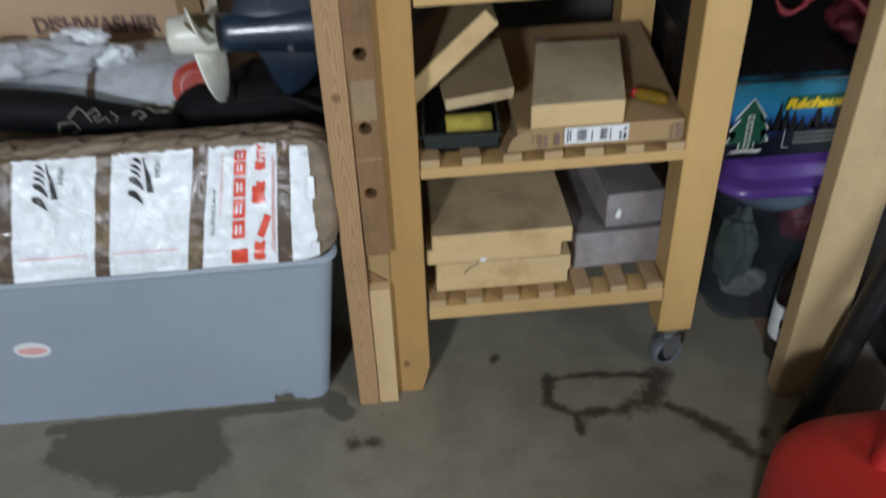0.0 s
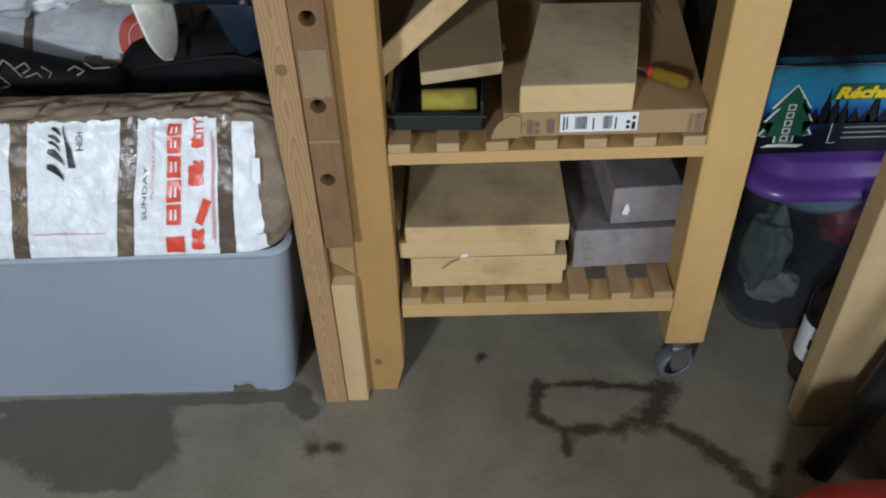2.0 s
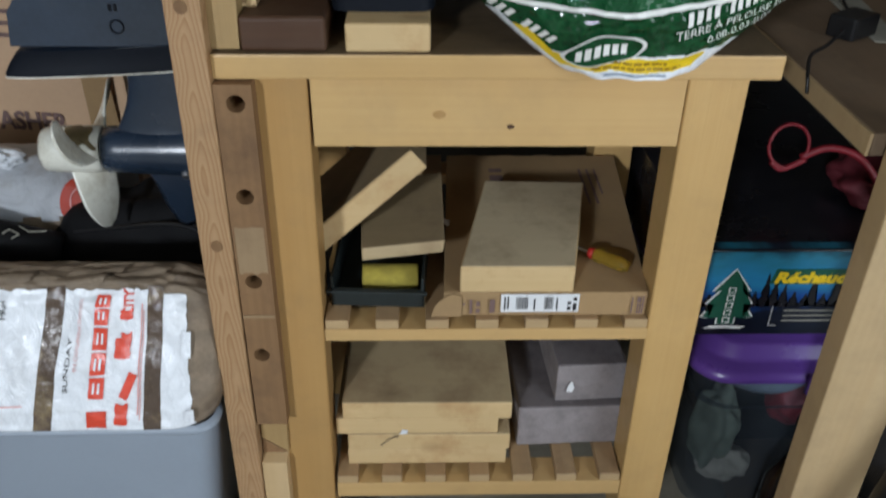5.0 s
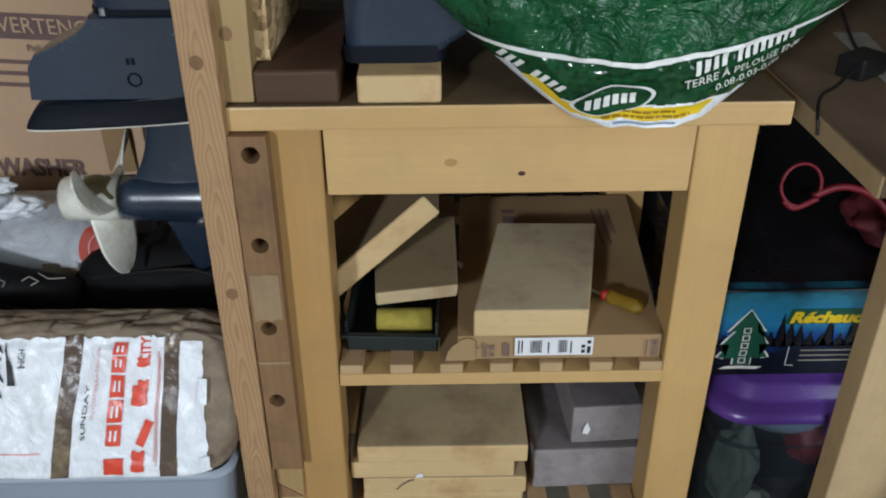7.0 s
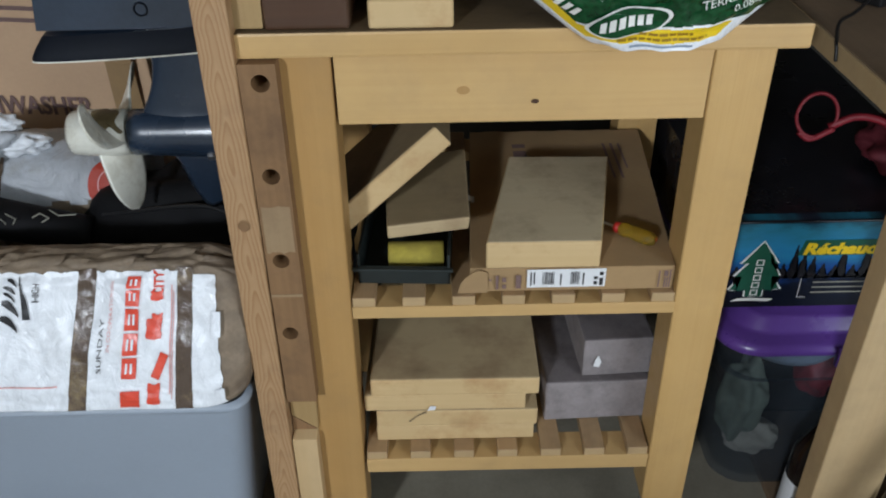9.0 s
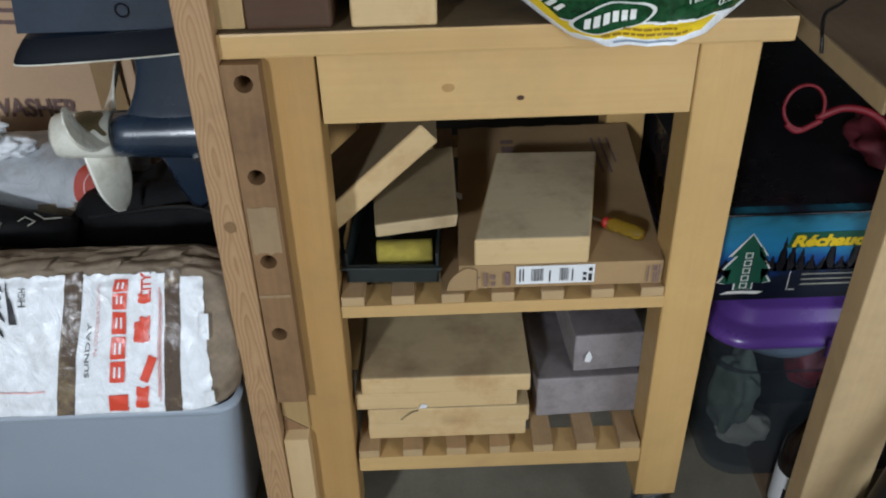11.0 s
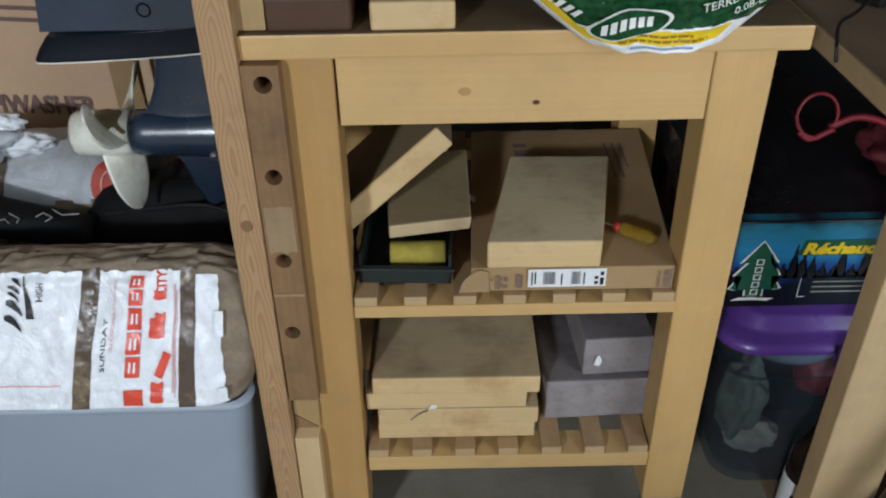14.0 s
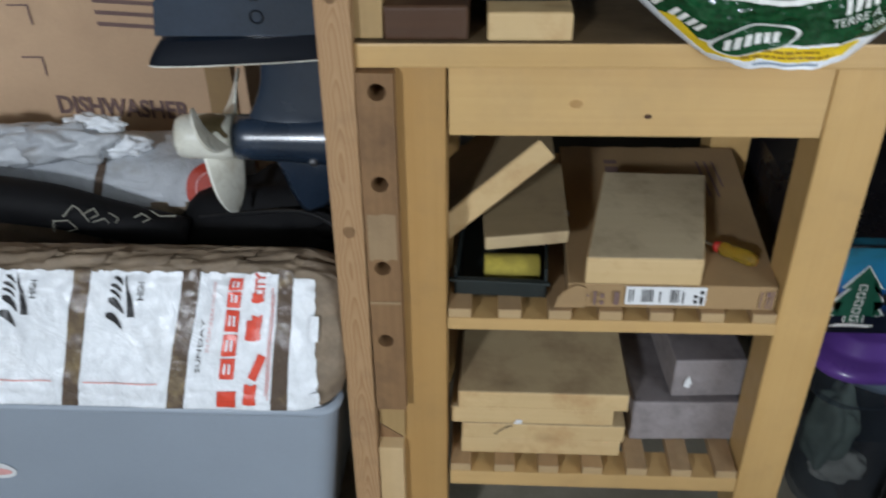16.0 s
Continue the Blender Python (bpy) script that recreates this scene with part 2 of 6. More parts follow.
PURPLE = plain("purple_polythene", (0.105, 0.045, 0.25), 0.3, vary=0.1, scale=8, bumps=0.03)


def film(name, colour, rough, dirt, dirty, relief):
    """Thin wrinkled plastic film: drawn creases, a little haze and grime."""
    m, nt, bsdf = nodes_of(name)
    vec = coords(nt)
    a, b = noise_tex(nt, vec, 17, 5, 0.62, 2.2), noise_tex(nt, coords(nt, (1, 1, 0.45)), 75, 4, 0.6, 1.4)
    col = ramp(nt, a, [(0.3, tuple(0.86 * c for c in colour)), (0.6, colour)])
    col = mix(nt, ramp(nt, noise_tex(nt, vec, 11, 7, 0.7), [(0.52, (0, 0, 0)), (0.76, (dirty,) * 3)]), col, dirt)
    nt.links.new(col, bsdf.inputs["Base Color"])
    nt.links.new(ramp(nt, b, [(0.3, (rough - 0.06,) * 3), (0.7, (rough + 0.14,) * 3)]), bsdf.inputs["Roughness"])
    bump(nt, bsdf, calc(nt, "ADD", a, calc(nt, "MULTIPLY", b, 0.3)), relief, 0.006)
    return m


WHITE_FILM = film("white_bag_film", (0.84, 0.87, 0.91), 0.24, (0.55, 0.53, 0.50), 0.35, 0.55)
SILVER_FILM = film("grey_bag_film", (0.46, 0.48, 0.51), 0.32, (0.22, 0.18, 0.13), 0.75, 0.7)
TAPE = film("brown_packing_tape", (0.11, 0.078, 0.058), 0.16, (0.50, 0.38, 0.20), 0.7, 0.5)
INK_RED = plain("red_print", (0.72, 0.075, 0.04), 0.35, vary=0.12, scale=60)
INK_PINK = plain("pink_print", (0.75, 0.38, 0.36), 0.4, vary=0.15, scale=60)
INK_BLACK = plain("black_print", (0.02, 0.02, 0.022), 0.4, vary=0.2)
INK_BROWN = plain("brown_print", (0.17, 0.105, 0.095), 0.8, vary=0.2, scale=40)
PAPER = plain("white_paper", (0.70, 0.71, 0.72), 0.6, vary=0.05)
INK_WHITE = plain("white_print", (0.75, 0.75, 0.72), 0.4, vary=0.08)
INK_YELLOW = plain("yellow_print", (0.80, 0.56, 0.02), 0.35, vary=0.1)
INK_OLIVE = plain("olive_print", (0.30, 0.17, 0.01), 0.4, vary=0.15)
INK_TEAL = plain("green_print", (0.012, 0.09, 0.055), 0.35, vary=0.15)
STEEL = plain("zinc_steel", (0.36, 0.37, 0.39), 0.38, metal=0.9, vary=0.15, scale=40)
RUBBER = plain("black_tyre", (0.015, 0.015, 0.016), 0.6, vary=0.2)
GREY_RUBBER = plain("grey_wheel", (0.13, 0.14, 0.155), 0.5, vary=0.15)
PIPE = plain("black_pipe_paint", (0.010, 0.010, 0.011), 0.35, vary=0.3, scale=30)
BOTTLE = plain("dark_bottle", (0.012, 0.006, 0.005), 0.12, vary=0.2, bumps=0)
WALLBOARD = plain("dim_wallboard", (0.07, 0.065, 0.055), 0.9, vary=0.12, scale=5, bumps=0.1)
CEILING = plain("ceiling_board", (0.30, 0.29, 0.26), 0.9, vary=0.08, scale=5)
GREENISH = plain("pale_green_cloth", (0.13, 0.16, 0.125), 0.8, vary=0.35, scale=25, bumps=0.4)
GREY_CLOTH = plain("pale_grey_cloth", (0.30, 0.29, 0.24), 0.85, vary=0.3, scale=25, bumps=0.4)
BLUE_GREY = plain("blue_grey_plastic", (0.22, 0.28, 0.36), 0.6, vary=0.3, scale=12)
WINE = plain("wine_red_cloth", (0.10, 0.008, 0.015), 0.75, vary=0.3, scale=20, bumps=0.3)
GREY_CASE = plain("grey_case", (0.21, 0.19, 0.175), 0.6, vary=0.15, dirt=(0.08, 0.07, 0.06))


def clear_plastic(name, colour, cover):
    m, nt, bsdf = nodes_of(name)
    bsdf.inputs["Base Color"].default_value = (*colour, 1)
    bsdf.inputs["Roughness"].default_value = 0.3
    tr = nt.nodes.new("ShaderNodeBsdfTransparent")
    tr.inputs[0].default_value = (0.85, 0.88, 0.92, 1)
    mx = nt.nodes.new("ShaderNodeMixShader")
    fac = ramp(nt, noise_tex(nt, coords(nt), 12, 4), [(0.3, (cover * 0.8,) * 3), (0.7, (cover * 1.2,) * 3)])
    nt.links.new(fac, mx.inputs[0])
    nt.links.new(tr.outputs[0], mx.inputs[1])
    nt.links.new(bsdf.outputs[0], mx.inputs[2])
    nt.links.new(mx.outputs[0], nt.nodes["Material Output"].inputs["Surface"])
    return m


CLEAR = clear_plastic("clear_polypropylene", (0.07, 0.088, 0.108), 0.32)


def amber():
    m, nt, bsdf = nodes_of("amber_acetate")
    bsdf.inputs["Base Color"].default_value = (0.93, 0.70, 0.10, 1)
    bsdf.inputs["Roughness"].default_value = 0.12
    bsdf.inputs["Transmission Weight"].default_value = 0.9
    return m


AMBER = amber()


def osb():
    m, nt, bsdf = nodes_of("oriented_strand_board")
    v = nt.nodes.new("ShaderNodeTexVoronoi")
    v.inputs["Scale"].default_value = 120
    nt.links.new(coords(nt, (1, 0.4, 1)), v.inputs["Vector"])
    sep = nt.nodes.new("ShaderNodeSeparateColor")
    nt.links.new(v.outputs["Color"], sep.inputs[0])
    col = ramp(nt, sep.outputs[0], [(0.0, (0.22, 0.13, 0.06)), (0.5, (0.46, 0.31, 0.15)), (1.0, (0.66, 0.48, 0.26))])
    nt.links.new(col, bsdf.inputs["Base Color"])
    bsdf.inputs["Roughness"].default_value = 0.8
    bump(nt, bsdf, sep.outputs[0], 0.7, 0.002)
    return m


OSB = osb()


def concrete():
    """Old garage slab: mottled, pitted, with oil stains where the slab carries them."""
    m, nt, bsdf = nodes_of("old_concrete")
    vec = coords(nt, shift=False)
    big, mid, fine = noise_tex(nt, vec, 2.2, 5, 0.6), noise_tex(nt, vec, 14, 6, 0.65), noise_tex(nt, vec, 160, 4)
    col = ramp(nt, big, [(0.32, (0.19, 0.168, 0.124)), (0.68, (0.31, 0.28, 0.212))])
    col = mix(nt, 0.5, col, ramp(nt, mid, [(0.3, (0.16, 0.142, 0.105)), (0.7, (0.33, 0.30, 0.232))]))
    col = mix(nt, 0.08, col, ramp(nt, fine, [(0.35, (0.07, 0.06, 0.05)), (0.65, (0.32, 0.30, 0.26))]))
    for name, dark, edge in (("damp", (0.075, 0.064, 0.047), 0.16), ("oil", (0.034, 0.021, 0.011), 0.55)):
        at = nt.nodes.new("ShaderNodeAttribute")
        at.attribute_name = name
        rag = noise_tex(nt, vec, 30 if name == "oil" else 22, 7, 0.74)
        sub = nt.nodes.new("ShaderNodeMath")
        sub.operation = "MULTIPLY_ADD"
        nt.links.new(rag, sub.inputs[0])
        sub.inputs[1].default_value = 2.3 if name == "oil" else 0.95
        nt.links.new(at.outputs["Fac"], sub.inputs[2])
        lo = 1.42 if name == "oil" else 0.86
        mr = nt.nodes.new("ShaderNodeMapRange")
        mr.inputs["From Min"].default_value, mr.inputs["From Max"].default_value = lo, lo + edge
        mr.inputs["To Max"].default_value = 0.85 if name == "oil" else 0.72
        nt.links.new(sub.outputs[0], mr.inputs["Value"])
        col = mix(nt, mr.outputs[0], col, dark)
    nt.links.new(col, bsdf.inputs["Base Color"])
    nt.links.new(ramp(nt, mid, [(0.3, (0.5,) * 3), (0.7, (0.75,) * 3)]), bsdf.inputs["Roughness"])
    bump(nt, bsdf, fine, 0.25, 0.0015)
    return m


CONCRETE = concrete()


def forest_print():
    """The printed front of the stove carton: blue dusk glow over black."""
    m, nt, bsdf = nodes_of("blue_dusk_print")
    tc = nt.nodes.new("ShaderNodeTexCoord")
    sep = nt.nodes.new("ShaderNodeSeparateXYZ")
    nt.links.new(tc.outputs["Object"], sep.inputs[0])
    n = noise_tex(nt, coords(nt, (5, 1, 14), False), 2.2, 4, 0.6)
    add = nt.nodes.new("ShaderNodeMath")
    add.operation = "MULTIPLY_ADD"
    nt.links.new(n, add.inputs[0])
    add.inputs[1].default_value = 0.09
    nt.links.new(sep.outputs[2], add.inputs[2])
    mr = nt.nodes.new("ShaderNodeMapRange")
    mr.inputs["From Min"].default_value, mr.inputs["From Max"].default_value = 0.02, 0.19
    nt.links.new(add.outputs[0], mr.inputs["Value"])
    col = ramp(nt, mr.outputs[0], [(0.0, (0.004, 0.005, 0.008)), (0.38, (0.004, 0.008, 0.02)), (0.52, (0.006, 0.055, 0.24)), (0.72, (0.022, 0.21, 0.40)), (0.90, (0.020, 0.16, 0.24)), (1.0, (0.006, 0.02, 0.035))])
    nt.links.new(col, bsdf.inputs["Base Color"])
    bsdf.inputs["Roughness"].default_value = 0.3
    return m


DUSK = forest_print()


def bag_green():
    m, nt, bsdf = nodes_of("green_bag_film")
    a = noise_tex(nt, coords(nt), 14, 5, 0.6)
    nt.links.new(ramp(nt, a, [(0.3, (0.004, 0.05, 0.018)), (0.7, (0.012, 0.11, 0.035))]), bsdf.inputs["Base Color"])
    bsdf.inputs["Roughness"].default_value = 0.07
    bump(nt, bsdf, noise_tex(nt, coords(nt), 15, 4, 0.55, 3.0), 1.0, 0.016)
    return m


BAG_GREEN = bag_green()
BAG_DARK = plain("grass_print", (0.006, 0.055, 0.018), 0.14, vary=0.5, scale=90, bumps=0.3)


# ---- builders ----
def thing(name, at, label, category, group="", kind=""):
    ob = new(name)
    ob.location = at
    ob.empty_display_size = 0.05
    return tagged(ob, label, category, group, kind)


def origin_of(ob):
    v = Vector(ob.location)
    while ob.parent:
        ob = ob.parent
        v += Vector(ob.location)
    return v


def finish(name, bm, material, smooth=False):
    mesh = bpy.data.meshes.new(name)
    bmesh.ops.recalc_face_normals(bm, faces=bm.faces)
    bm.to_mesh(mesh)
    bm.free()
    for mat in material if isinstance(material, (list, tuple)) else [material]:
        mesh.materials.append(mat)
    for p in mesh.polygons:
        p.use_smooth = smooth
    return mesh


def part(name, bm, material, parent, label="", smooth=False):
    """One bmesh, built in world places, as a mesh object under its thing or part."""
    bmesh.ops.translate(bm, verts=bm.verts, vec=-origin_of(parent))
    ob = new(name, finish(name, bm, material, smooth))
    ob.parent = parent
    return tagged(ob, label)


def solo(name, bm, material, label, category, at=(0, 0, 0), kind="", group="", smooth=False):
    """A thing of a single mesh."""
    bmesh.ops.translate(bm, verts=bm.verts, vec=-Vector(at))
    ob = new(name, finish(name, bm, material, smooth))
    ob.location = at
    return tagged(ob, label, category, group, kind)


def bevelled(bm, width, segments=2):
    if width:
        bmesh.ops.bevel(bm, geom=list(bm.edges), offset=width, segments=segments, affect="EDGES", profile=0.6, clamp_overlap=True)
    return bm


def box(x0, x1, y0, y1, z0, z1, r=0.002, seg=2, m=None):
    bm = bmesh.new()
    bmesh.ops.create_cube(bm, size=1)
    bmesh.ops.scale(bm, vec=(x1 - x0, y1 - y0, z1 - z0), verts=bm.verts)
    bmesh.ops.translate(bm, vec=((x0 + x1) / 2, (y0 + y1) / 2, (z0 + z1) / 2), verts=bm.verts)
    bevelled(bm, r, seg)
    if m is not None:
        bmesh.ops.transform(bm, matrix=m, verts=bm.verts)
    return bm


def hexa(low, high, r=0.002, seg=2):
    """A solid from four low and four high corners, in the same order round."""
    bm = bmesh.new()
    a, b = [bm.verts.new(p) for p in low], [bm.verts.new(p) for p in high]
    bm.faces.new(a[::-1]), bm.faces.new(b)
    for i in range(4):
        bm.faces.new((a[i], a[(i + 1) % 4], b[(i + 1) % 4], b[i]))
    return bevelled(bm, r, seg)


def prism(outline, y0, y1, r=0.0, seg=1):
    """An outline of (x, z) drawn out along y."""
    bm = bmesh.new()
    a = [bm.verts.new((x, y0, z)) for x, z in outline]
    b = [bm.verts.new((x, y1, z)) for x, z in outline]
    bm.faces.new(a), bm.faces.new(b[::-1])
    n = len(outline)
    for i in range(n):
        bm.faces.new((a[i], b[i], b[(i + 1) % n], a[(i + 1) % n]))
    return bevelled(bm, r, seg)


def lathe(profile, n=32, m=None):
    """(radius, height) turned about z."""
    bm = bmesh.new()
    rings = []
    for r, z in profile:
        rings.append([bm.verts.new((r * math.cos(2 * math.pi * k / n), r * math.sin(2 * math.pi * k / n), z)) for k in range(n)] if r > 1e-6 else [bm.verts.new((0, 0, z))])
    for a, b in zip(rings, rings[1:]):
        for k in range(n):
            if len(a) == 1 and len(b) > 1:
                bm.faces.new((a[0], b[k], b[(k + 1) % n]))
            elif len(b) == 1 and len(a) > 1:
                bm.faces.new((a[k], a[(k + 1) % n], b[0]))
            elif len(a) > 1:
                bm.faces.new((a[k], a[(k + 1) % n], b[(k + 1) % n], b[k]))
    if m is not None:
        bmesh.ops.transform(bm, matrix=m, verts=bm.verts)
    return bm


def tube(points, radius, n=10, closed=False):
    """A round bar or cord along points; radius may be a function of the share of the way."""
    bm = bmesh.new()
    pts = [Vector(p) for p in points]
    rings = []
    for i, p in enumerate(pts):
        a = pts[(i - 1) % len(pts)] if closed or i else pts[0]
        b = pts[(i + 1) % len(pts)] if closed or i < len(pts) - 1 else pts[-1]
        d = (b - a).normalized()
        s = d.cross((0.13, 0.31, 0.94)).normalized()
        u = s.cross(d)
        r = radius(i / (len(pts) - 1)) if callable(radius) else radius
        rings.append([bm.verts.new(p + r * (math.cos(2 * math.pi * k / n) * s + math.sin(2 * math.pi * k / n) * u)) for k in range(n)])
    pairs = list(zip(rings, rings[1:])) + ([(rings[-1], rings[0])] if closed else [])
    for a, b in pairs:
        for k in range(n):
            bm.faces.new((a[k], a[(k + 1) % n], b[(k + 1) % n], b[k]))
    if not closed:
        bm.faces.new(rings[0][::-1]), bm.faces.new(rings[-1])
    return bm


def sweep(points, count=40):
    """A smooth line through a few places."""
    p = [Vector(q) for q in points]
    p = [2 * p[0] - p[1]] + p + [2 * p[-1] - p[-2]]
    out = []
    for k in range(count + 1):
        f = k / count * (len(p) - 3)
        i = min(int(f), len(p) - 4)
        t = f - i
        a, b, c, d = p[i : i + 4]
        out.append(0.5 * (2 * b + (c - a) * t + (2 * a - 5 * b + 4 * c - d) * t * t + (3 * b - a - 3 * c + d) * t**3))
    return out


def sheet(fn, nu, nv, bend=None):
    """A grid of faces over fn(u, v); bend gives each face's material slot."""
    bm = bmesh.new()
    g = [[bm.verts.new(fn(i / nu, j / nv)) for j in range(nv + 1)] for i in range(nu + 1)]
    for i in range(nu):
        for j in range(nv):
            f = bm.faces.new((g[i][j], g[i + 1][j], g[i + 1][j + 1], g[i][j + 1]))
            if bend:
                f.material_index = bend((i + 0.5) / nu, (j + 0.5) / nv)
    return bm


def blob(centre, size, rough=0.2, seed=0, freq=3.0):
    bm = bmesh.new()
    bmesh.ops.create_icosphere(bm, subdivisions=4, radius=1)
    for v in bm.verts:
        v.co *= 1 + rough * noise.noise(v.co * freq + Vector((seed * 7.1, seed * 3.3, seed)))
        v.co = Vector(centre) + Vector(v.co[k] * size[k] for k in range(3))
    return bm


def letters(text, size, place, shear=0.0, align="LEFT", bold=0.0, squeeze=1.0):
    """Built-in lettering as a mesh; place(a, b) lays the flat letter (a to the right, b up) on its surface."""
    curve = bpy.data.curves.new("letters", "FONT")
    curve.body, curve.size, curve.align_x, curve.resolution_u, curve.offset = text, size, align, 3, bold
    temp = new("letters", curve)
    mesh = bpy.data.meshes.new_from_object(temp.evaluated_get(bpy.context.evaluated_depsgraph_get()))
    bpy.data.objects.remove(temp)
    bm = bmesh.new()
    bm.from_mesh(mesh)
    bpy.data.meshes.remove(mesh)
    bmesh.ops.remove_doubles(bm, verts=bm.verts, dist=1e-6)
    for v in bm.verts:
        v.co = place(v.co.x * squeeze + shear * v.co.y, v.co.y)
    return bm


def flat(outline, place):
    """A flat printed shape, laid by place(a, b)."""
    bm = bmesh.new()
    bm.faces.new([bm.verts.new(place(a, b)) for a, b in outline])
    bmesh.ops.triangulate(bm, faces=bm.faces, ngon_method="EAR_CLIP")
    return bm


def patch(a0, a1, b0, b1, place, na=8, nb=8, wob=0.0):
    return sheet(lambda u, v: place(a0 + (a1 - a0) * u + wob * noise.noise((3 * u, 11 * v, a0 * 31)), b0 + (b1 - b0) * v + wob * noise.noise((9 * u, 2 * v, b0 * 17))), na, nb)


def front(x, y, z):
    """Lays things on an upright face that looks towards -y."""
    return lambda a, b: (x + a, y, z + b)


def join(*meshes):
    bm = bmesh.new()
    for other in meshes:
        temp = bpy.data.meshes.new("temp")
        other.to_mesh(temp)
        other.free()
        bm.from_mesh(temp)
        bpy.data.meshes.remove(temp)
    return bm


def two_faced(bm, up=0.8):
    """Slot 1 for the faces that look up."""
    bm.normal_update()
    bmesh.ops.recalc_face_normals(bm, faces=bm.faces)
    for f in bm.faces:
        f.material_index = 1 if f.normal.z > up else 0
    return bm


# ---- structure ----
def seg_dist(p, a, b):
    p, a, b = Vector(p), Vector(a), Vector(b)
    t = max(0, min(1, (p - a).dot(b - a) / (b - a).length_squared))
    return (p - a - t * (b - a)).length


OIL = [((0.285, 1.10), (0.275, 1.04), 0.013), ((0.275, 1.04), (0.32, 1.01), 0.012), ((0.32, 1.01), (0.322, 0.968), 0.010), ((0.32, 1.01), (0.405, 1.01), 0.013), ((0.405, 1.01), (0.46, 1.03), 0.017), ((0.46, 1.03), (0.495, 1.09), 0.028), ((0.495, 1.085), (0.38, 1.10), 0.011), ((0.38, 1.10), (0.285, 1.10), 0.009), ((0.46, 1.03), (0.52, 0.985), 0.012), ((0.52, 0.985), (0.565, 0.94), 0.019), ((0.565, 0.94), (0.595, 0.89), 0.017), ((0.595, 0.89), (0.64, 0.865), 0.012), ((0.628, 0.925), (0.634, 0.934), 0.012), ((0.665, 0.925), (0.672, 0.935), 0.012), ((-0.075, 0.985), (-0.04, 0.985), 0.016), ((0.19, 1.16), (0.20, 1.165), 0.010)]
DAMP = [((-0.56, 1.03), (-0.36, 1.045), 0.075), ((-0.50, 0.99), (-0.335, 0.99), 0.07), ((-0.44, 0.95), (-0.36, 0.95), 0.05), ((-0.13, 1.10), (-0.09, 1.06), 0.03), ((-0.62, 1.08), (-0.1, 1.09), 0.018)]


def floor_slab():
    xs = np.concatenate([np.linspace(-2.6, -0.75, 10), np.arange(-0.744, 0.90, 0.007), np.linspace(0.91, 2.4, 10)])
    ys = np.concatenate([np.linspace(-4.3, 0.66, 16), np.arange(0.667, 1.25, 0.007), np.linspace(1.26, 2.1, 6)])
    bm = bmesh.new()
    g = [[bm.verts.new((x, y, 0.0)) for y in ys] for x in xs]
    for i in range(len(xs) - 1):
        for j in range(len(ys) - 1):
            bm.faces.new((g[i][j], g[i + 1][j], g[i + 1][j + 1], g[i][j + 1]))
    places = [(v.co.x, v.co.y, 0) for v in bm.verts]
    ob = solo("floor", bm, CONCRETE, "stained grey-brown concrete garage floor slab", "floor", kind="structure")
    for name, segs, spread in (("oil", OIL, 1.6), ("damp", DAMP, 1.3)):
        attr = ob.data.attributes.new(name, "FLOAT", "POINT")
        values = np.zeros(len(places), dtype=np.float32)
        for k, p in enumerate(places):
            if -0.8 < p[0] < 0.9 and 0.6 < p[1] < 1.3:
                values[k] = max(max(0, 1 - seg_dist(p, (*a, 0), (*b, 0)) / (spread * w)) for a, b, w in segs)
        attr.data.foreach_set("value", values)
    return ob


floor_slab()
solo("wall_north", box(-2.7, 2.5, 2.0, 2.12, 0, 2.5, 0), WALLBOARD, "dim unpainted wallboard behind the stored things", "wall", kind="structure")
solo("wall_west", box(-2.7, -2.58, -4.3, 2.0, 0, 2.5, 0), WALLBOARD, "dim unpainted wallboard side wall of the garage", "wall", kind="structure")
# the opening is added, unseen, to go with the soft fill on the right
solo("wall_east", join(box(2.38, 2.5, -4.3, -2.4, 0, 2.5, 0), box(2.38, 2.5, -0.5, 2.0, 0, 2.5, 0), box(2.38, 2.5, -2.4, -0.5, 2.3, 2.5, 0)), WALLBOARD, "plain garage side wall with an opening added for fill light", "wall", kind="structure")
solo("wall_south", box(-2.58, 2.38, -4.3, -4.18, 0, 2.5, 0), WALLBOARD, "dim unpainted wallboard end wall of the garage", "wall", kind="structure")
solo("ceiling", box(-2.7, 2.5, -4.3, 2.12, 2.5, 2.6, 0), CEILING, "plain pale garage ceiling board", "ceiling", kind="structure")


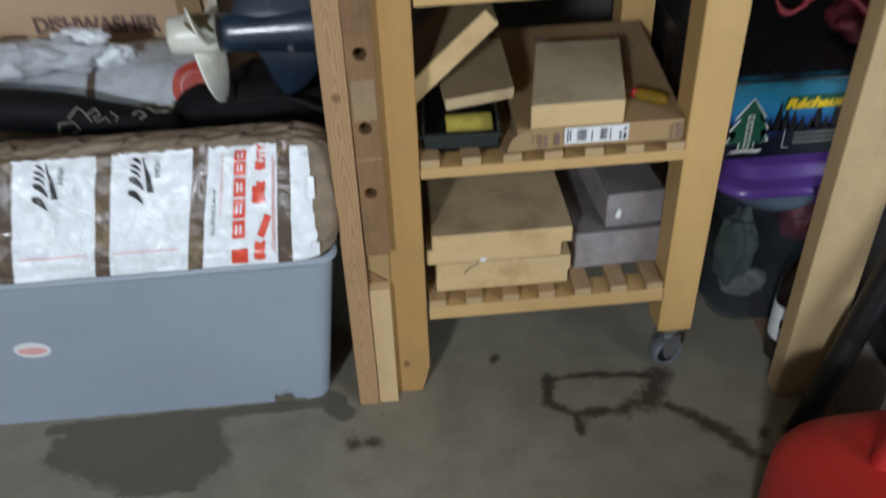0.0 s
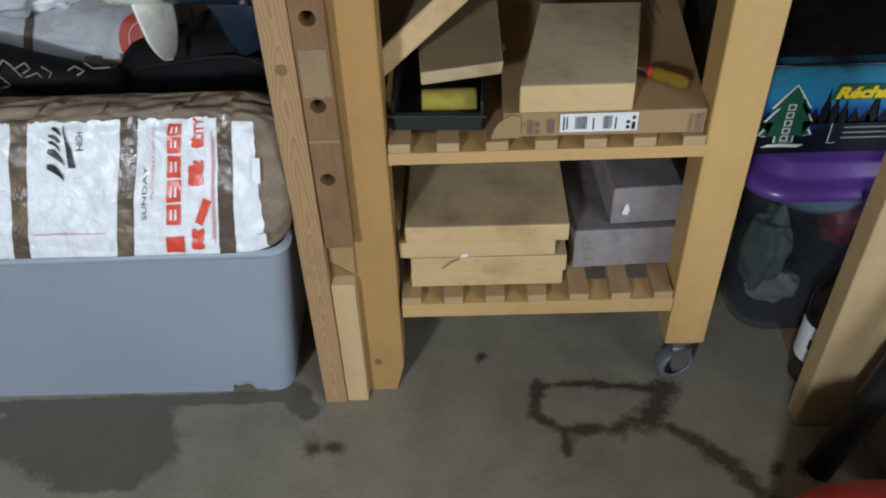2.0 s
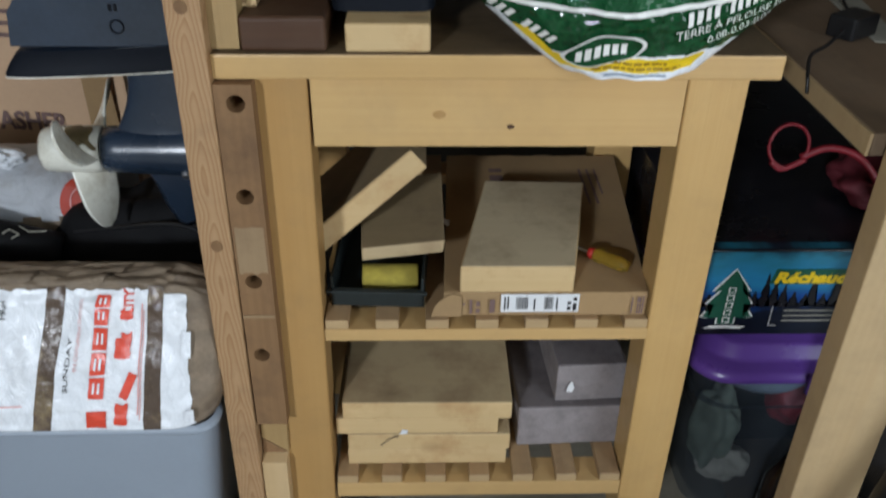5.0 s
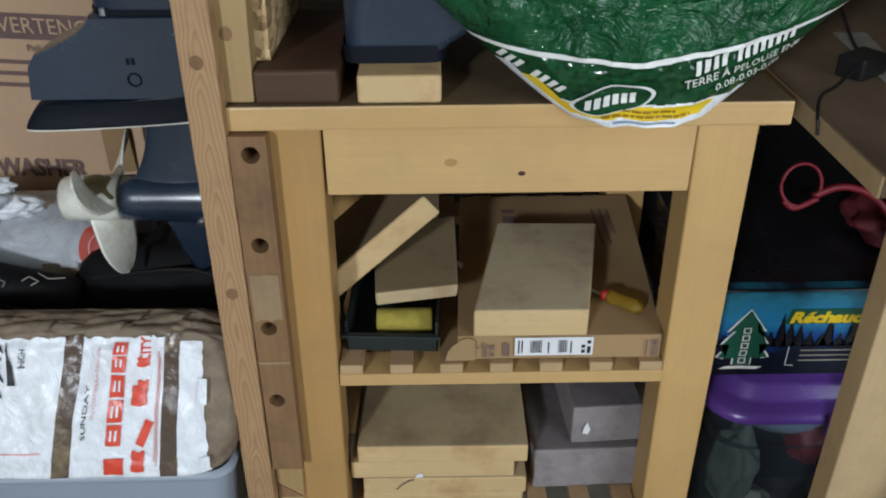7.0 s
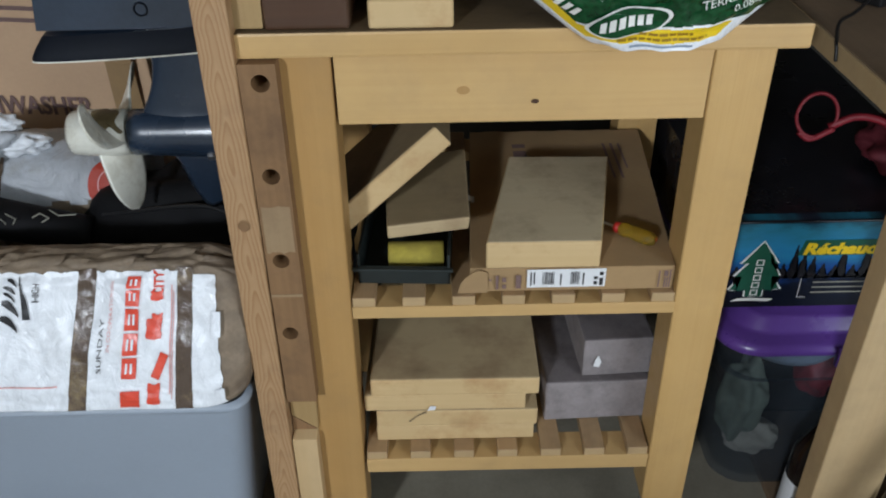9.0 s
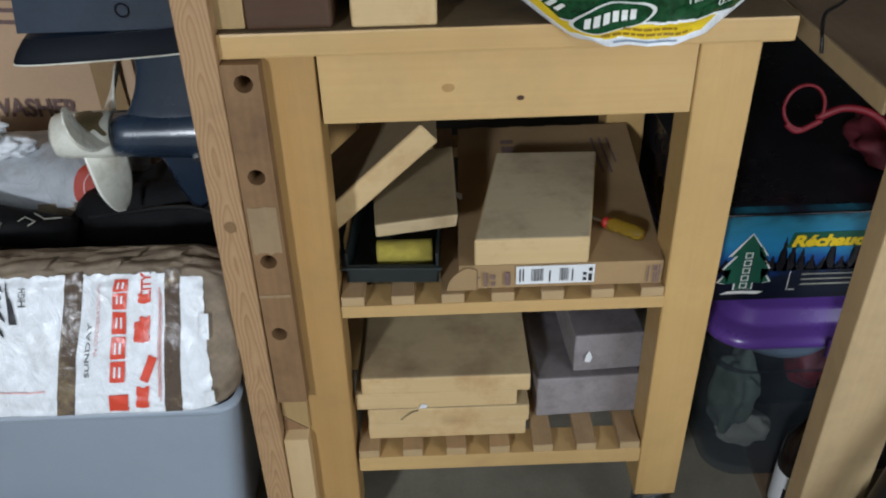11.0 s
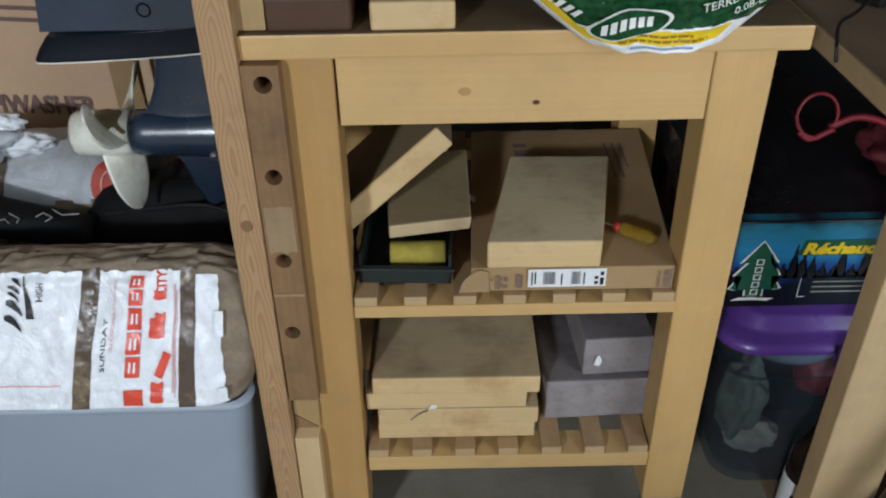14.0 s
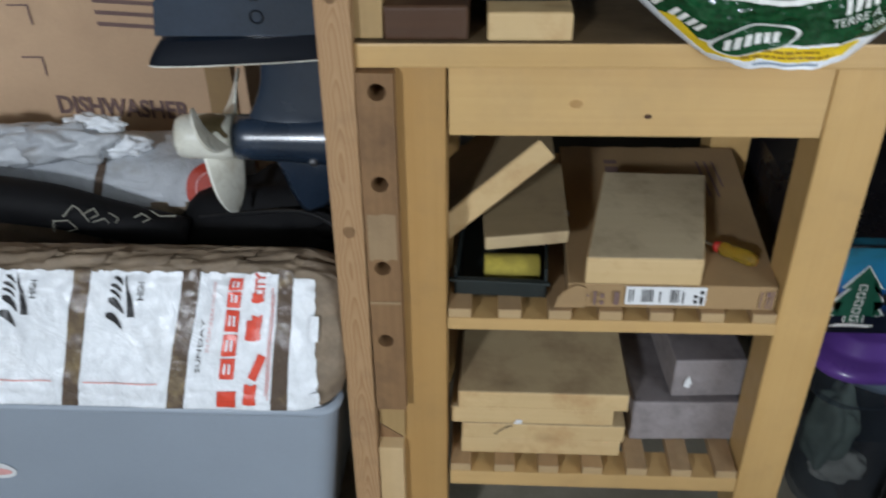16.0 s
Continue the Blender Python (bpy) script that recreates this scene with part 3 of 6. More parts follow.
# ---- the cart ----
def kitchen_cart():
    cart = thing("kitchen_cart", (0.275, 1.33, 0), "yellow-varnished birch kitchen cart with two slatted shelves and casters", "kitchen cart")
    part("tabletop", two_faced(box(-0.019, 0.568, 1.085, 1.585, 0.812, 0.839, 0.003)), [BIRCH_X, TOP_GRIMY], cart, "thick birch top board with worn rounded edges")
    part("apron", box(0.0785, 0.4755, 1.100, 1.118, 0.730, 0.8105, 0.0015), BIRCH_X, cart, "plain front apron panel with small knots")
    part("apron", box(0.0785, 0.4755, 1.545, 1.563, 0.730, 0.8105, 0.0015), BIRCH_X, cart)
    part("side_rail", box(0.03, 0.048, 1.165, 1.505, 0.730, 0.8105, 0.0015), BIRCH_Y, cart)
    part("side_rail", box(0.505, 0.523, 1.165, 1.505, 0.730, 0.8105, 0.0015), BIRCH_Y, cart)
    # knots of the apron
    for x, z, r in ((0.214, 0.768, 0.006), (0.291, 0.754, 0.0035)):
        part("knot", flat([(r * 1.2 * math.cos(k * 0.524), r * 0.8 * math.sin(k * 0.524)) for k in range(12)], front(x, 1.0992, z)), RED_BLOCK if r < 0.005 else BIRCH_SHADE_KNOT, cart)
    for y0, y1 in ((1.099, 1.159), (1.505, 1.565)):
        # left legs in darker birch: shade cast from behind the camera, put into colour
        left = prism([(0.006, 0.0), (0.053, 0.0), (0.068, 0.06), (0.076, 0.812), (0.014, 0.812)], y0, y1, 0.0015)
        part("leg", left, BIRCH_SHADE_KNOT, cart, "square birch leg tapered at the foot")
        right = prism([(0.482, 0.098), (0.543, 0.098), (0.541, 0.812), (0.4765, 0.812)], y0, y1, 0.0015)
        part("leg", right, BIRCH_Z, cart, "square birch leg ending above a caster")
    part("knot", flat([(0.006 * math.cos(k * 0.524), 0.008 * math.sin(k * 0.524)) for k in range(12)], front(0.027, 1.0985, 0.072)), FIR_OLD, cart)
    # shelves: rails with slats lying across them
    for zr, zt in ((0.4605, 0.4785), (0.1735, 0.2005)):
        for y0, y1 in ((1.099, 1.146), (1.518, 1.565)):
            part("shelf_rail", box(0.0735, 0.4805, y0, y1, zr, zt, 0.0012), BIRCH_X, cart)
        first = None
        for k in range(7):
            x = 0.0745 + k * 0.0625
            if first is None:
                bm = join(box(-0.0145, 0.0145, -0.232, 0.232, 0.0, 0.0138, 0.0008, 1), sheet(lambda u, v: (-0.0137 + 0.0274 * u, -0.2322, 0.0008 + 0.0124 * v), 1, 1))
                for f in bm.faces:
                    f.material_index = 1 if f.normal.y < -0.9 or f.calc_center_median().y < -0.2316 else 0
                bm.normal_update()
                first = finish("slat", bm, [BIRCH_Y, BIRCH_END])
            slat = new("slat", first)
            slat.parent = cart
            slat.location = Vector((x + 0.0145, 1.3315, zt + 0.0002)) - Vector(cart.location)
    # casters under the two right legs, swung so that the wheel's face shows
    for y in (1.122, 1.535):
        m = pose(0.511, y, 0.0305, 0, 0, 14)
        caster = part("caster", join(box(-0.022, 0.022, -0.022, 0.022, 0.061, 0.0672, 0.001, m=m), lathe([(0.012, 0.043), (0.014, 0.052), (0.014, 0.0615)], 20, m)), STEEL, cart, "grey steel swivel caster with a dark tyre")
        cheek = [(-0.017, 0.044), (-0.016, 0.012), (-0.009, -0.006), (0.009, -0.006), (0.016, 0.012), (0.017, 0.044)]
        fork = join(prism(cheek, -0.0185, -0.0155, 0.0008), prism(cheek, 0.0155, 0.0185, 0.0008), box(-0.017, 0.017, -0.0185, 0.0185, 0.0405, 0.0445, 0.001))
        bmesh.ops.transform(fork, matrix=m, verts=fork.verts)
        part("fork", fork, STEEL, caster)
        wm = m @ pose(0, 0, 0, 90, 0, 0)
        part("tyre", lathe([(0.0215, -0.0105), (0.023, -0.013), (0.0285, -0.0125), (0.0305, -0.009), (0.0305, 0.009), (0.0285, 0.0125), (0.023, 0.013), (0.0215, 0.0105)], 36, wm), GREY_RUBBER, caster, "worn grey rubber tyre", smooth=True)
        part("hub", lathe([(0.0, -0.0125), (0.006, -0.0125), (0.007, -0.005), (0.0216, -0.004), (0.0216, 0.004), (0.007, 0.005), (0.0, 0.0125)], 36, wm), RUBBER, caster)


kitchen_cart()


# ---- the built-up timber post beside the cart ----
def timber_post():
    post = thing("timber_post", (-0.03, 1.11, 0), "rough built-up timber post of nailed fir studs beside the cart", "post")
    part("stud", hexa([(-0.064, 1.074, 0), (-0.0285, 1.074, 0), (-0.0285, 1.163, 0), (-0.064, 1.163, 0)], [(-0.047, 1.072, 1.25), (-0.0105, 1.072, 1.25), (-0.0105, 1.161, 1.25), (-0.047, 1.161, 1.25)], 0.003), FIR_Z, post, "full-height reddish fir stud with knots")
    # drilled stud: strips between the holes and blocks pierced by them
    zs = [0.789, 0.680, 0.567, 0.457]
    r, x0, x1, y0, y1 = 0.0098, -0.0195, 0.0195, 1.0765, 1.163
    pieces = []
    z = 0.810
    for hz in zs:
        pieces.append((z, hz + 0.016))
        z = hz - 0.016
    pieces.append((z, 0.340))
    bm = bmesh.new()
    for hi, lo in pieces:
        a = [bm.verts.new((x0, y0, lo)), bm.verts.new((x1, y0, lo)), bm.verts.new((x1, y0, hi)), bm.verts.new((x0, y0, hi))]
        bm.faces.new(a)
    n = 24
    for i, hz in enumerate(zs):
        cx = (0.002, 0.0, -0.002, -0.003)[i]
        sq, ring, deep = [], [], []
        for k in range(n):
            c, s = math.cos(2 * math.pi * k / n), math.sin(2 * math.pi * k / n)
            ring.append(bm.verts.new((cx + r * c, y0 + 0.0005, hz + r * s)))
            deep.append(bm.verts.new((cx + r * c, y0 + 0.045, hz + r * s)))
            t = 1 / max(abs(c), abs(s))
            sq.append(bm.verts.new((max(x0, min(x1, x1 * c * t if c > 0 else -x0 * c * t)), y0, hz + 0.016 * s * t)))
        for k in range(n):
            j = (k + 1) % n
            bm.faces.new((sq[k], sq[j], ring[j], ring[k]))
            bm.faces.new((ring[k], ring[j], deep[j], deep[k]))
        bm.faces.new(deep[::-1])
    for a, b in (((x0, y0), (x0, y1)), ((x0, y1), (x1, y1)), ((x1, y1), (x1, y0))):
        bm.faces.new([bm.verts.new((*a, 0.340)), bm.verts.new((*b, 0.340)), bm.verts.new((*b, 0.810)), bm.verts.new((*a, 0.810))])
    bm.faces.new([bm.verts.new(p) for p in ((x0, y0, 0.34), (x0, y1, 0.34), (x1, y1, 0.34), (x1, y0, 0.34))])
    bm.faces.new([bm.verts.new(p) for p in ((x0, y0, 0.81), (x1, y0, 0.81), (x1, y1, 0.81), (x0, y1, 0.81))])
    bmesh.ops.rotate(bm, cent=(0, y0, 0.5), matrix=Matrix.Rotation(radians(0.55), 3, "Y"), verts=bm.verts)
    part("drilled_stud", bm, FIR_OLD, post, "dark weathered stud with four drilled holes")
    part("saw_line", box(-0.0195, 0.0185, 1.0755, 1.0762, 0.5150, 0.5190, 0), FIR_WORN, post, "pale scraped line")
    # worn pale stretch between two of the holes
    for lo, hi in ((0.5800, 0.6420),):
        part("worn_patch", sheet(lambda u, v: (-0.0165 + 0.033 * u + 0.0096 * (lo - 0.5 + (hi - lo) * v), 1.0757, lo + (hi - lo) * v + 0.004 * noise.noise((u * 6, 4 * v, lo * 90))), 10, 10), FIR_WORN, post, "paler worn face of the drilled stud")
    part("short_stud", hexa([(-0.0275, 1.077, 0), (0.0065, 1.077, 0), (0.0065, 1.16, 0), (-0.0275, 1.16, 0)], [(-0.0235, 1.077, 0.266), (0.0105, 1.077, 0.266), (0.0105, 1.16, 0.286), (-0.0235, 1.16, 0.286)], 0.002), FIR_PALE, post, "short pale new stud standing on the floor")
    part("wedge", prism([(-0.023, 0.30), (0.012, 0.272), (0.014, 0.338), (-0.021, 0.338)], 1.092, 1.16, 0.001), FIR_YELLOW, post)
    part("wedge", prism([(-0.024, 0.268), (0.010, 0.268), (0.010, 0.2695), (-0.022, 0.296)], 1.094, 1.15, 0.0005), FIR_OLD, post)
    part("upper_stud", hexa([(-0.0215, 1.0925, 0.841), (0.0125, 1.0925, 0.841), (0.0125, 1.18, 0.841), (-0.0215, 1.18, 0.841)], [(-0.0095, 1.0925, 1.25), (0.029, 1.0925, 1.25), (0.029, 1.18, 1.25), (-0.0095, 1.18, 1.25)], 0.002), FIR_YELLOW, post, "upper yellow stud above the tabletop")
    for x, z in ((-0.0345, 0.890), (-0.0070, 0.9125), (-0.036, 0.62)):
        part("knot", flat([(0.0065 * math.cos(k * 0.524), 0.0075 * math.sin(k * 0.524)) for k in range(12)], front(x, 1.0712 if x < -0.03 else 1.0918, z)), FIR_OLD, post)


timber_post()
solo("strand_board", hexa([(0.0130, 1.12, 0.876), (0.0285, 1.12, 0.876), (0.0285, 1.55, 0.876), (0.0130, 1.55, 0.876)], [(0.0215, 1.12, 1.3), (0.037, 1.12, 1.3), (0.037, 1.55, 1.3), (0.0215, 1.55, 1.3)], 0.001), OSB, "raw strand board panel standing on a block beside the post", "board", (0.02, 1.3, 0.876))


# ---- on the tabletop ----
solo("wood_block", box(0.0135, 0.100, 1.090, 1.33, 0.8395, 0.8755, 0.005, 3), RED_BLOCK, "dark red-brown wooden block lying on the cart top", "wood block", (0.05, 1.2, 0.8395))
solo("wood_offcut", box(0.1185, 0.2045, 1.089, 1.30, 0.8395, 0.8690, 0.004, 3), PINE_END, "pale sawn pine offcut lying on the cart top", "wood block", (0.16, 1.2, 0.8395))


def engine_cover():
    cover = thing("engine_cover", (0.2, 1.25, 0.8695), "dark navy plastic engine cover standing on wood blocks", "engine cover")

    def shell(u, v):
        a = 2 * math.pi * u
        z = 0.8775 + 0.26 * v
        x1 = 0.208 + min(0.15, max(0.0, z - 0.882) * 1.84)
        cx, hx, cy, hy = (0.103 + x1) / 2, (x1 - 0.103) / 2, 1.235, 0.105 + 0.03 * v
        c, s = math.cos(a), math.sin(a)
        k = (abs(c) ** 10 + abs(s) ** 10) ** (-1 / 10)
        return (cx + hx * k * c, cy + hy * k * s, z)

    part("shell", sheet(shell, 64, 24), NAVY, cover, smooth=True)
    part("rim", sheet(lambda u, v: tuple(Vector(shell(u, 0)) + Vector((0.003 * math.cos(2 * math.pi * u), 0.003 * math.sin(2 * math.pi * u), -0.008 + 0.018 * v))), 64, 2), NAVY_DARK, cover, "dark rim along the bottom edge", smooth=True)
    bm = bmesh.new()
    bm.faces.new([bm.verts.new(shell(k / 64, 1)) for k in range(64)])
    part("cap", bm, NAVY, cover)


engine_cover()


def soil_bag():
    bag = thing("soil_bag", (0.41, 1.2, 0.839), "crumpled glossy green plastic bag of lawn soil on a cart", "bag")

    def half(z):
        t = max(0.0, (z - 0.826) / 0.10)
        xl = 0.342 - 0.132 * min(t, 1.3) ** 0.85 - 0.03 * max(0, t - 1.3)
        xr = 0.474 + 0.132 * min(t, 1.5) - 0.01 * max(0, t - 1.5)
        return xl, xr

    def lay(u, v, out=0.0):
        """u from the left side seam over the front to the right seam, v from the bottom up."""
        z = 0.826 + 0.30 * v
        xl, xr = half(z)
        x = xl + (xr - xl) * u
        belly = math.sin(math.pi * min(max(u, 0), 1)) ** 0.6
        y = 1.080 + 0.05 * min(1, v * 2.5) - (0.030 + 0.065 * math.sin(min(1, v * 1.7) * math.pi / 2)) * belly
        p = Vector((x * 10, z * 15, 1.3))
        rise = min(1, 0.25 + 3.2 * v)
        crease = 0.010 * noise.noise(p) + 0.009 * abs(noise.noise(p * 1.7 + Vector((3, 0, 0)))) + 0.0065 * abs(noise.noise(p * 3.6)) + 0.002 * noise.noise(p * 11)
        y += rise * crease * min(1, 4 * u, 4 * (1 - u))
        return (x, y - out, z + 0.004 * noise.noise((u * 6, 0.5, v * 4)))

    def band(u):
        return 0.228 + (0.27 if u < 0.42 else 0.39) * (u - 0.42) ** 2 + 0.004 * noise.noise((u * 9, 0.2, 0.7))

    def colours(u, v):
        low = v + 0.008 * noise.noise((u * 8, 3.1, 0))
        if low < 0.026 or (u < 0.045 and v < 0.2) or (u > 0.93 and v < 0.11):
            return 3
        if low < 0.075 and u < 0.86 or (u < 0.10 and v < 0.16):
            return 2
        if low < 0.084:
            return 3
        return 0 if v > band(u) else 1

    part("front_film", sheet(lay, 220, 240, colours), [BAG_GREEN, BAG_DARK, INK_YELLOW, WHITE_FILM], bag, "printed front with a yellow and white strip", smooth=True)

    part("print_line", sheet(lambda u, v: lay(u, band(u) + 0.017 * (v - 0.5), 0.0018), 160, 3), INK_WHITE, bag, "curved white line", smooth=True)

    def back(u, v):
        z = 0.842 + 0.282 * v
        xl, xr = half(z)
        t = math.sin(math.pi * u)
        return (xl + (xr - xl) * u, 1.118 + 0.20 * t**0.6 * (0.6 + 0.4 * v), z + 0.01 * t)

    part("back_film", sheet(back, 40, 20), BAG_GREEN, bag, smooth=True)
    part("bottom_film", sheet(lambda u, v: tuple(Vector(lay(u, 0)) * (1 - v) + Vector(back(u, 0)) * v), 60, 6), WHITE_FILM, bag, smooth=True)

    def at(x, z, tilt, out=0.003):
        c, s = math.cos(tilt), math.sin(tilt)

        def place(a, b):
            px, pz = x + a * c - b * s, z + a * s + b * c
            xl, xr = half(pz)
            return lay((px - xl) / (xr - xl), (pz - 0.826) / 0.30, out)

        return place

    part("lettering", letters("TERRE À PELOUSE ENRI", 0.0125, at(0.438, 0.8680, 0.21)), INK_WHITE, bag)
    part("lettering", letters("0.08-0.03-0.02", 0.0125, at(0.472, 0.8605, 0.23)), INK_WHITE, bag)
    # product names as plain strokes
    for x, z, tilt, w, h in ((0.446, 0.8815, 0.25, 0.036, 0.015), (0.487, 0.892, 0.27, 0.066, 0.016), (0.258, 0.8925, -0.48, 0.028, 0.013), (0.291, 0.8755, -0.48, 0.036, 0.013)):
        n = max(3, int(w / 0.0078))
        for k in range(n):
            tall = h * 0.78
            bar = lambda a, b, f=at(x, z, tilt): f(a + 0.22 * b, b)
            part("brand_stroke", patch(k * w / n, k * w / n + w / n * 0.58, 0, tall, bar, 2, 4), INK_WHITE, bag)
    ov = lambda g, out: sheet(lambda u, v: at(0.371, 0.8555, 0.22, out)(0.041 * g * v * math.cos(2 * math.pi * u), 0.0145 * g * v * math.sin(2 * math.pi * u)), 36, 6)
    part("brand_oval", ov(1.0, 0.003), INK_WHITE, bag)
    part("brand_oval", ov(0.90, 0.0042), BAG_DARK, bag)
    for k in range(6):
        part("brand_stroke", patch(-0.027 + k * 0.0085, -0.0212 + k * 0.0085, -0.005, 0.0055, lambda a, b, f=at(0.371, 0.8555, 0.22, 0.0055): f(a + 0.2 * b, b), 2, 2), INK_WHITE, bag)
    rnd = random.Random(21)
    for k, (x, w) in enumerate(((0.372, 0.062), (0.362, 0.088))):
        a = 0.0
        while a < w:
            d = 0.004 + 0.008 * rnd.random()
            part("print_bar", patch(a, min(w, a + d), 0, 0.0027, at(x, 0.8418 - 0.0055 * k, 0.02), 4, 1), INK_OLIVE, bag)
            a += d + 0.0018
    part("print_bar", patch(0, 0.062, 0, 0.0022, at(0.374, 0.8300, 0.01), 12, 1), BLUE_GREY, bag)


soil_bag()


# ---- upper shelf ----
def laptop_carton():
    z0, z1 = 0.4928, 0.5275
    carton = thing("flat_carton", (0.35, 1.3, z0), "flat brown cardboard carton with a white shipping label on a shelf", "cardboard box")
    part("body", hexa([(0.222, 1.109, z0), (0.476, 1.108, z0), (0.508, 1.49, z0), (0.236, 1.49, z0)], [(0.222, 1.110, z1), (0.476, 1.108, z1), (0.508, 1.49, z1), (0.236, 1.49, z1)], 0.0015), CARD, carton)
    part("torn_flap", prism([(0.2065, z0 + 0.001), (0.2105, 0.5085), (0.2165, 0.5170), (0.2260, 0.5245), (0.2330, 0.5280), (0.2385, 0.5265), (0.2440, 0.5240), (0.2440, z0 + 0.001)], 1.1050, 1.1066), CARD, carton, "torn cardboard end flap")
    f = front(0, 1.1062, 0)
    part("label", patch(0.293, 0.3905, 0.4995, 0.5268, f, 4, 4), PAPER, carton, "white barcode label")
    g = front(0, 1.1056, 0)
    rnd = random.Random(4)
    for x0, count in ((0.312, 9), (0.347, 7)):
        x = x0
        for k in range(count):
            w = rnd.choice((0.0006, 0.001, 0.0014))
            part("barcode_bar", patch(x, x + w, 0.504, 0.523, g, 1, 1), INK_BLACK, carton)
            x += w + rnd.choice((0.0006, 0.0010))
    for x, za, zb in ((0.297, 0.503, 0.523), (0.301, 0.505, 0.523), (0.334, 0.503, 0.52), (0.362, 0.503, 0.521), (0.376, 0.503, 0.508), (0.376, 0.511, 0.5155), (0.383, 0.502, 0.513), (0.383, 0.517, 0.522)):
        part("print_bar", patch(x, x + (0.0018 if x < 0.37 else 0.0045), za, zb, g, 1, 1), INK_BLACK, carton)
    for x, za, zb, w in ((0.254, 0.498, 0.519, 0.0035), (0.262, 0.499, 0.505, 0.005), (0.262, 0.509, 0.516, 0.005), (0.279, 0.499, 0.519, 0.0065), (0.2455, 0.511, 0.514, 0.003)):
        part("print_bar", patch(x, x + w, za, zb, g, 1, 1), INK_BROWN, carton)
    for x, za, zb in ((0.456, 0.497, 0.522), (0.4635, 0.4965, 0.512), (0.4665, 0.4965, 0.512), (0.4695, 0.4965, 0.523), (0.4628, 0.514, 0.522)):
        part("print_bar", patch(x, x + (0.0018 if zb != 0.522 or x == 0.456 else 0.005), za, zb, g, 1, 1), INK_BROWN, carton)
    top = lambda a, b: (a, b, z1 + 0.0008)
    for x, y, w, d in ((0.30, 1.40, 0.02, 0.02), (0.30, 1.43, 0.02, 0.012), (0.44, 1.33, 0.004, 0.11), (0.452, 1.33, 0.004, 0.11), (0.464, 1.36, 0.003, 0.08)):
        part("print_bar", patch(x, x + w, y, y + d, top, 1, 1), INK_BROWN, carton)


laptop_carton()


bm = two_faced(hexa([(0.241, 1.1072, 0.5283), (0.3815, 1.1065, 0.5283), (0.4275, 1.325, 0.5283), (0.2855, 1.33, 0.5283)], [(0.241, 1.1072, 0.567), (0.3815, 1.1065, 0.567), (0.4275, 1.325, 0.567), (0.2855, 1.33, 0.567)], 0.0035, 3))
solo("pine_block", bm, [PINE_END, PINE_TOP_Y], "dusty sawn pine plank offcut lying on a carton", "wood block", (0.33, 1.22, 0.5283))
# plank leaning across the left end of the shelf
lean = prism([(0.010, 0.4945), (0.202, 0.671), (0.182, 0.694), (-0.010, 0.5175)], 1.165, 1.33, 0.002)
lean.normal_update()
bmesh.ops.recalc_face_normals(lean, faces=lean.faces)
# all faces but the front take darker pine, with the apron's shade painted in
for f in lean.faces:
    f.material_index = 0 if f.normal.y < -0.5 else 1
solo("leaning_plank", lean, [PINE_END, PINE_SHADED], "short pine plank leaning against the cart leg", "plank", (0.08, 1.24, 0.4945))


def paint_tray():
    tray = thing("paint_tray", (0.15, 1.2, 0.4928), "black plastic paint roller tray on the slatted shelf", "paint tray")
    x0, x1, y0, y1, z0, z1 = 0.086, 0.203, 1.128, 1.34, 0.4932, 0.527
    m = pose(0.145, 1.23, 0, 0, 0, -3) @ pose(-0.145, -1.23, 0)
    part("base", box(x0 + 0.004, x1 - 0.004, y0 + 0.004, y1 - 0.004, z0, z0 + 0.003, 0.001, m=m), TRAY, tray)
    part("front_wall", box(x0, x1, y0, y0 + 0.0035, z0, z1 - 0.008, 0.001, m=m), TRAY, tray)
    part("back_wall", box(x0, x1, y1 - 0.0035, y1, z0, z1 + 0.02, 0.001, m=m), TRAY, tray)
    part("side_wall", box(x0, x0 + 0.0035, y0, y1, z0, z1 + 0.01, 0.001, m=m), TRAY, tray)
    part("side_wall", box(x1 - 0.0035, x1, y0, y1, z0, z1 + 0.01, 0.001, m=m), TRAY, tray)
    part("lip", box(x0 - 0.006, x1 + 0.004, y0 - 0.006, y0, z1 - 0.012, z1 - 0.008, 0.001, m=m), TRAY, tray)


paint_tray()


def roller_sleeve():
    m = pose(0.1545, 1.165, 0.5135, 0, 90, 0) @ pose(0, 0, -0.036) @ Matrix.Diagonal((0.76, 0.76, 0.95, 1))
    sleeve = thing("roller_sleeve", (0.1545, 1.172, 0.50), "yellow foam paint roller sleeve lying in the tray", "paint roller")
    part("foam", lathe([(0.014, 0.0), (0.0215, 0.0005), (0.0225, 0.003), (0.0225, 0.073), (0.0215, 0.0755), (0.014, 0.076)], 36, m), FOAM, sleeve, smooth=True)
    part("core", lathe([(0.0138, 0.0005), (0.0125, 0.0005), (0.0125, 0.0755), (0.0138, 0.0755)], 24, m), BLACK, sleeve)


roller_sleeve()
# the darker top colour holds the shade of the leaning plank
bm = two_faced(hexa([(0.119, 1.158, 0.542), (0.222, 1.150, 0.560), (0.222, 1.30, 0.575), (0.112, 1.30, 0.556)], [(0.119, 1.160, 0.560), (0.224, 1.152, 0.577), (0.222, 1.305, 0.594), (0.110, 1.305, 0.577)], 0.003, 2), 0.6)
solo("short_board", bm, [PINE_TOP, PINE_SHADED], "short dusty pine board resting across the paint tray", "wood block", (0.17, 1.23, 0.542))
solo("paper_scrap", sheet(lambda u, v: (0.222 + 0.012 * u, 1.268 + 0.010 * v, 0.5292 + 0.006 * u * v + 0.003 * math.sin(5 * u)), 6, 6), PAPER, "small torn scrap of white paper on a carton", "paper scrap", (0.228, 1.273, 0.5285))
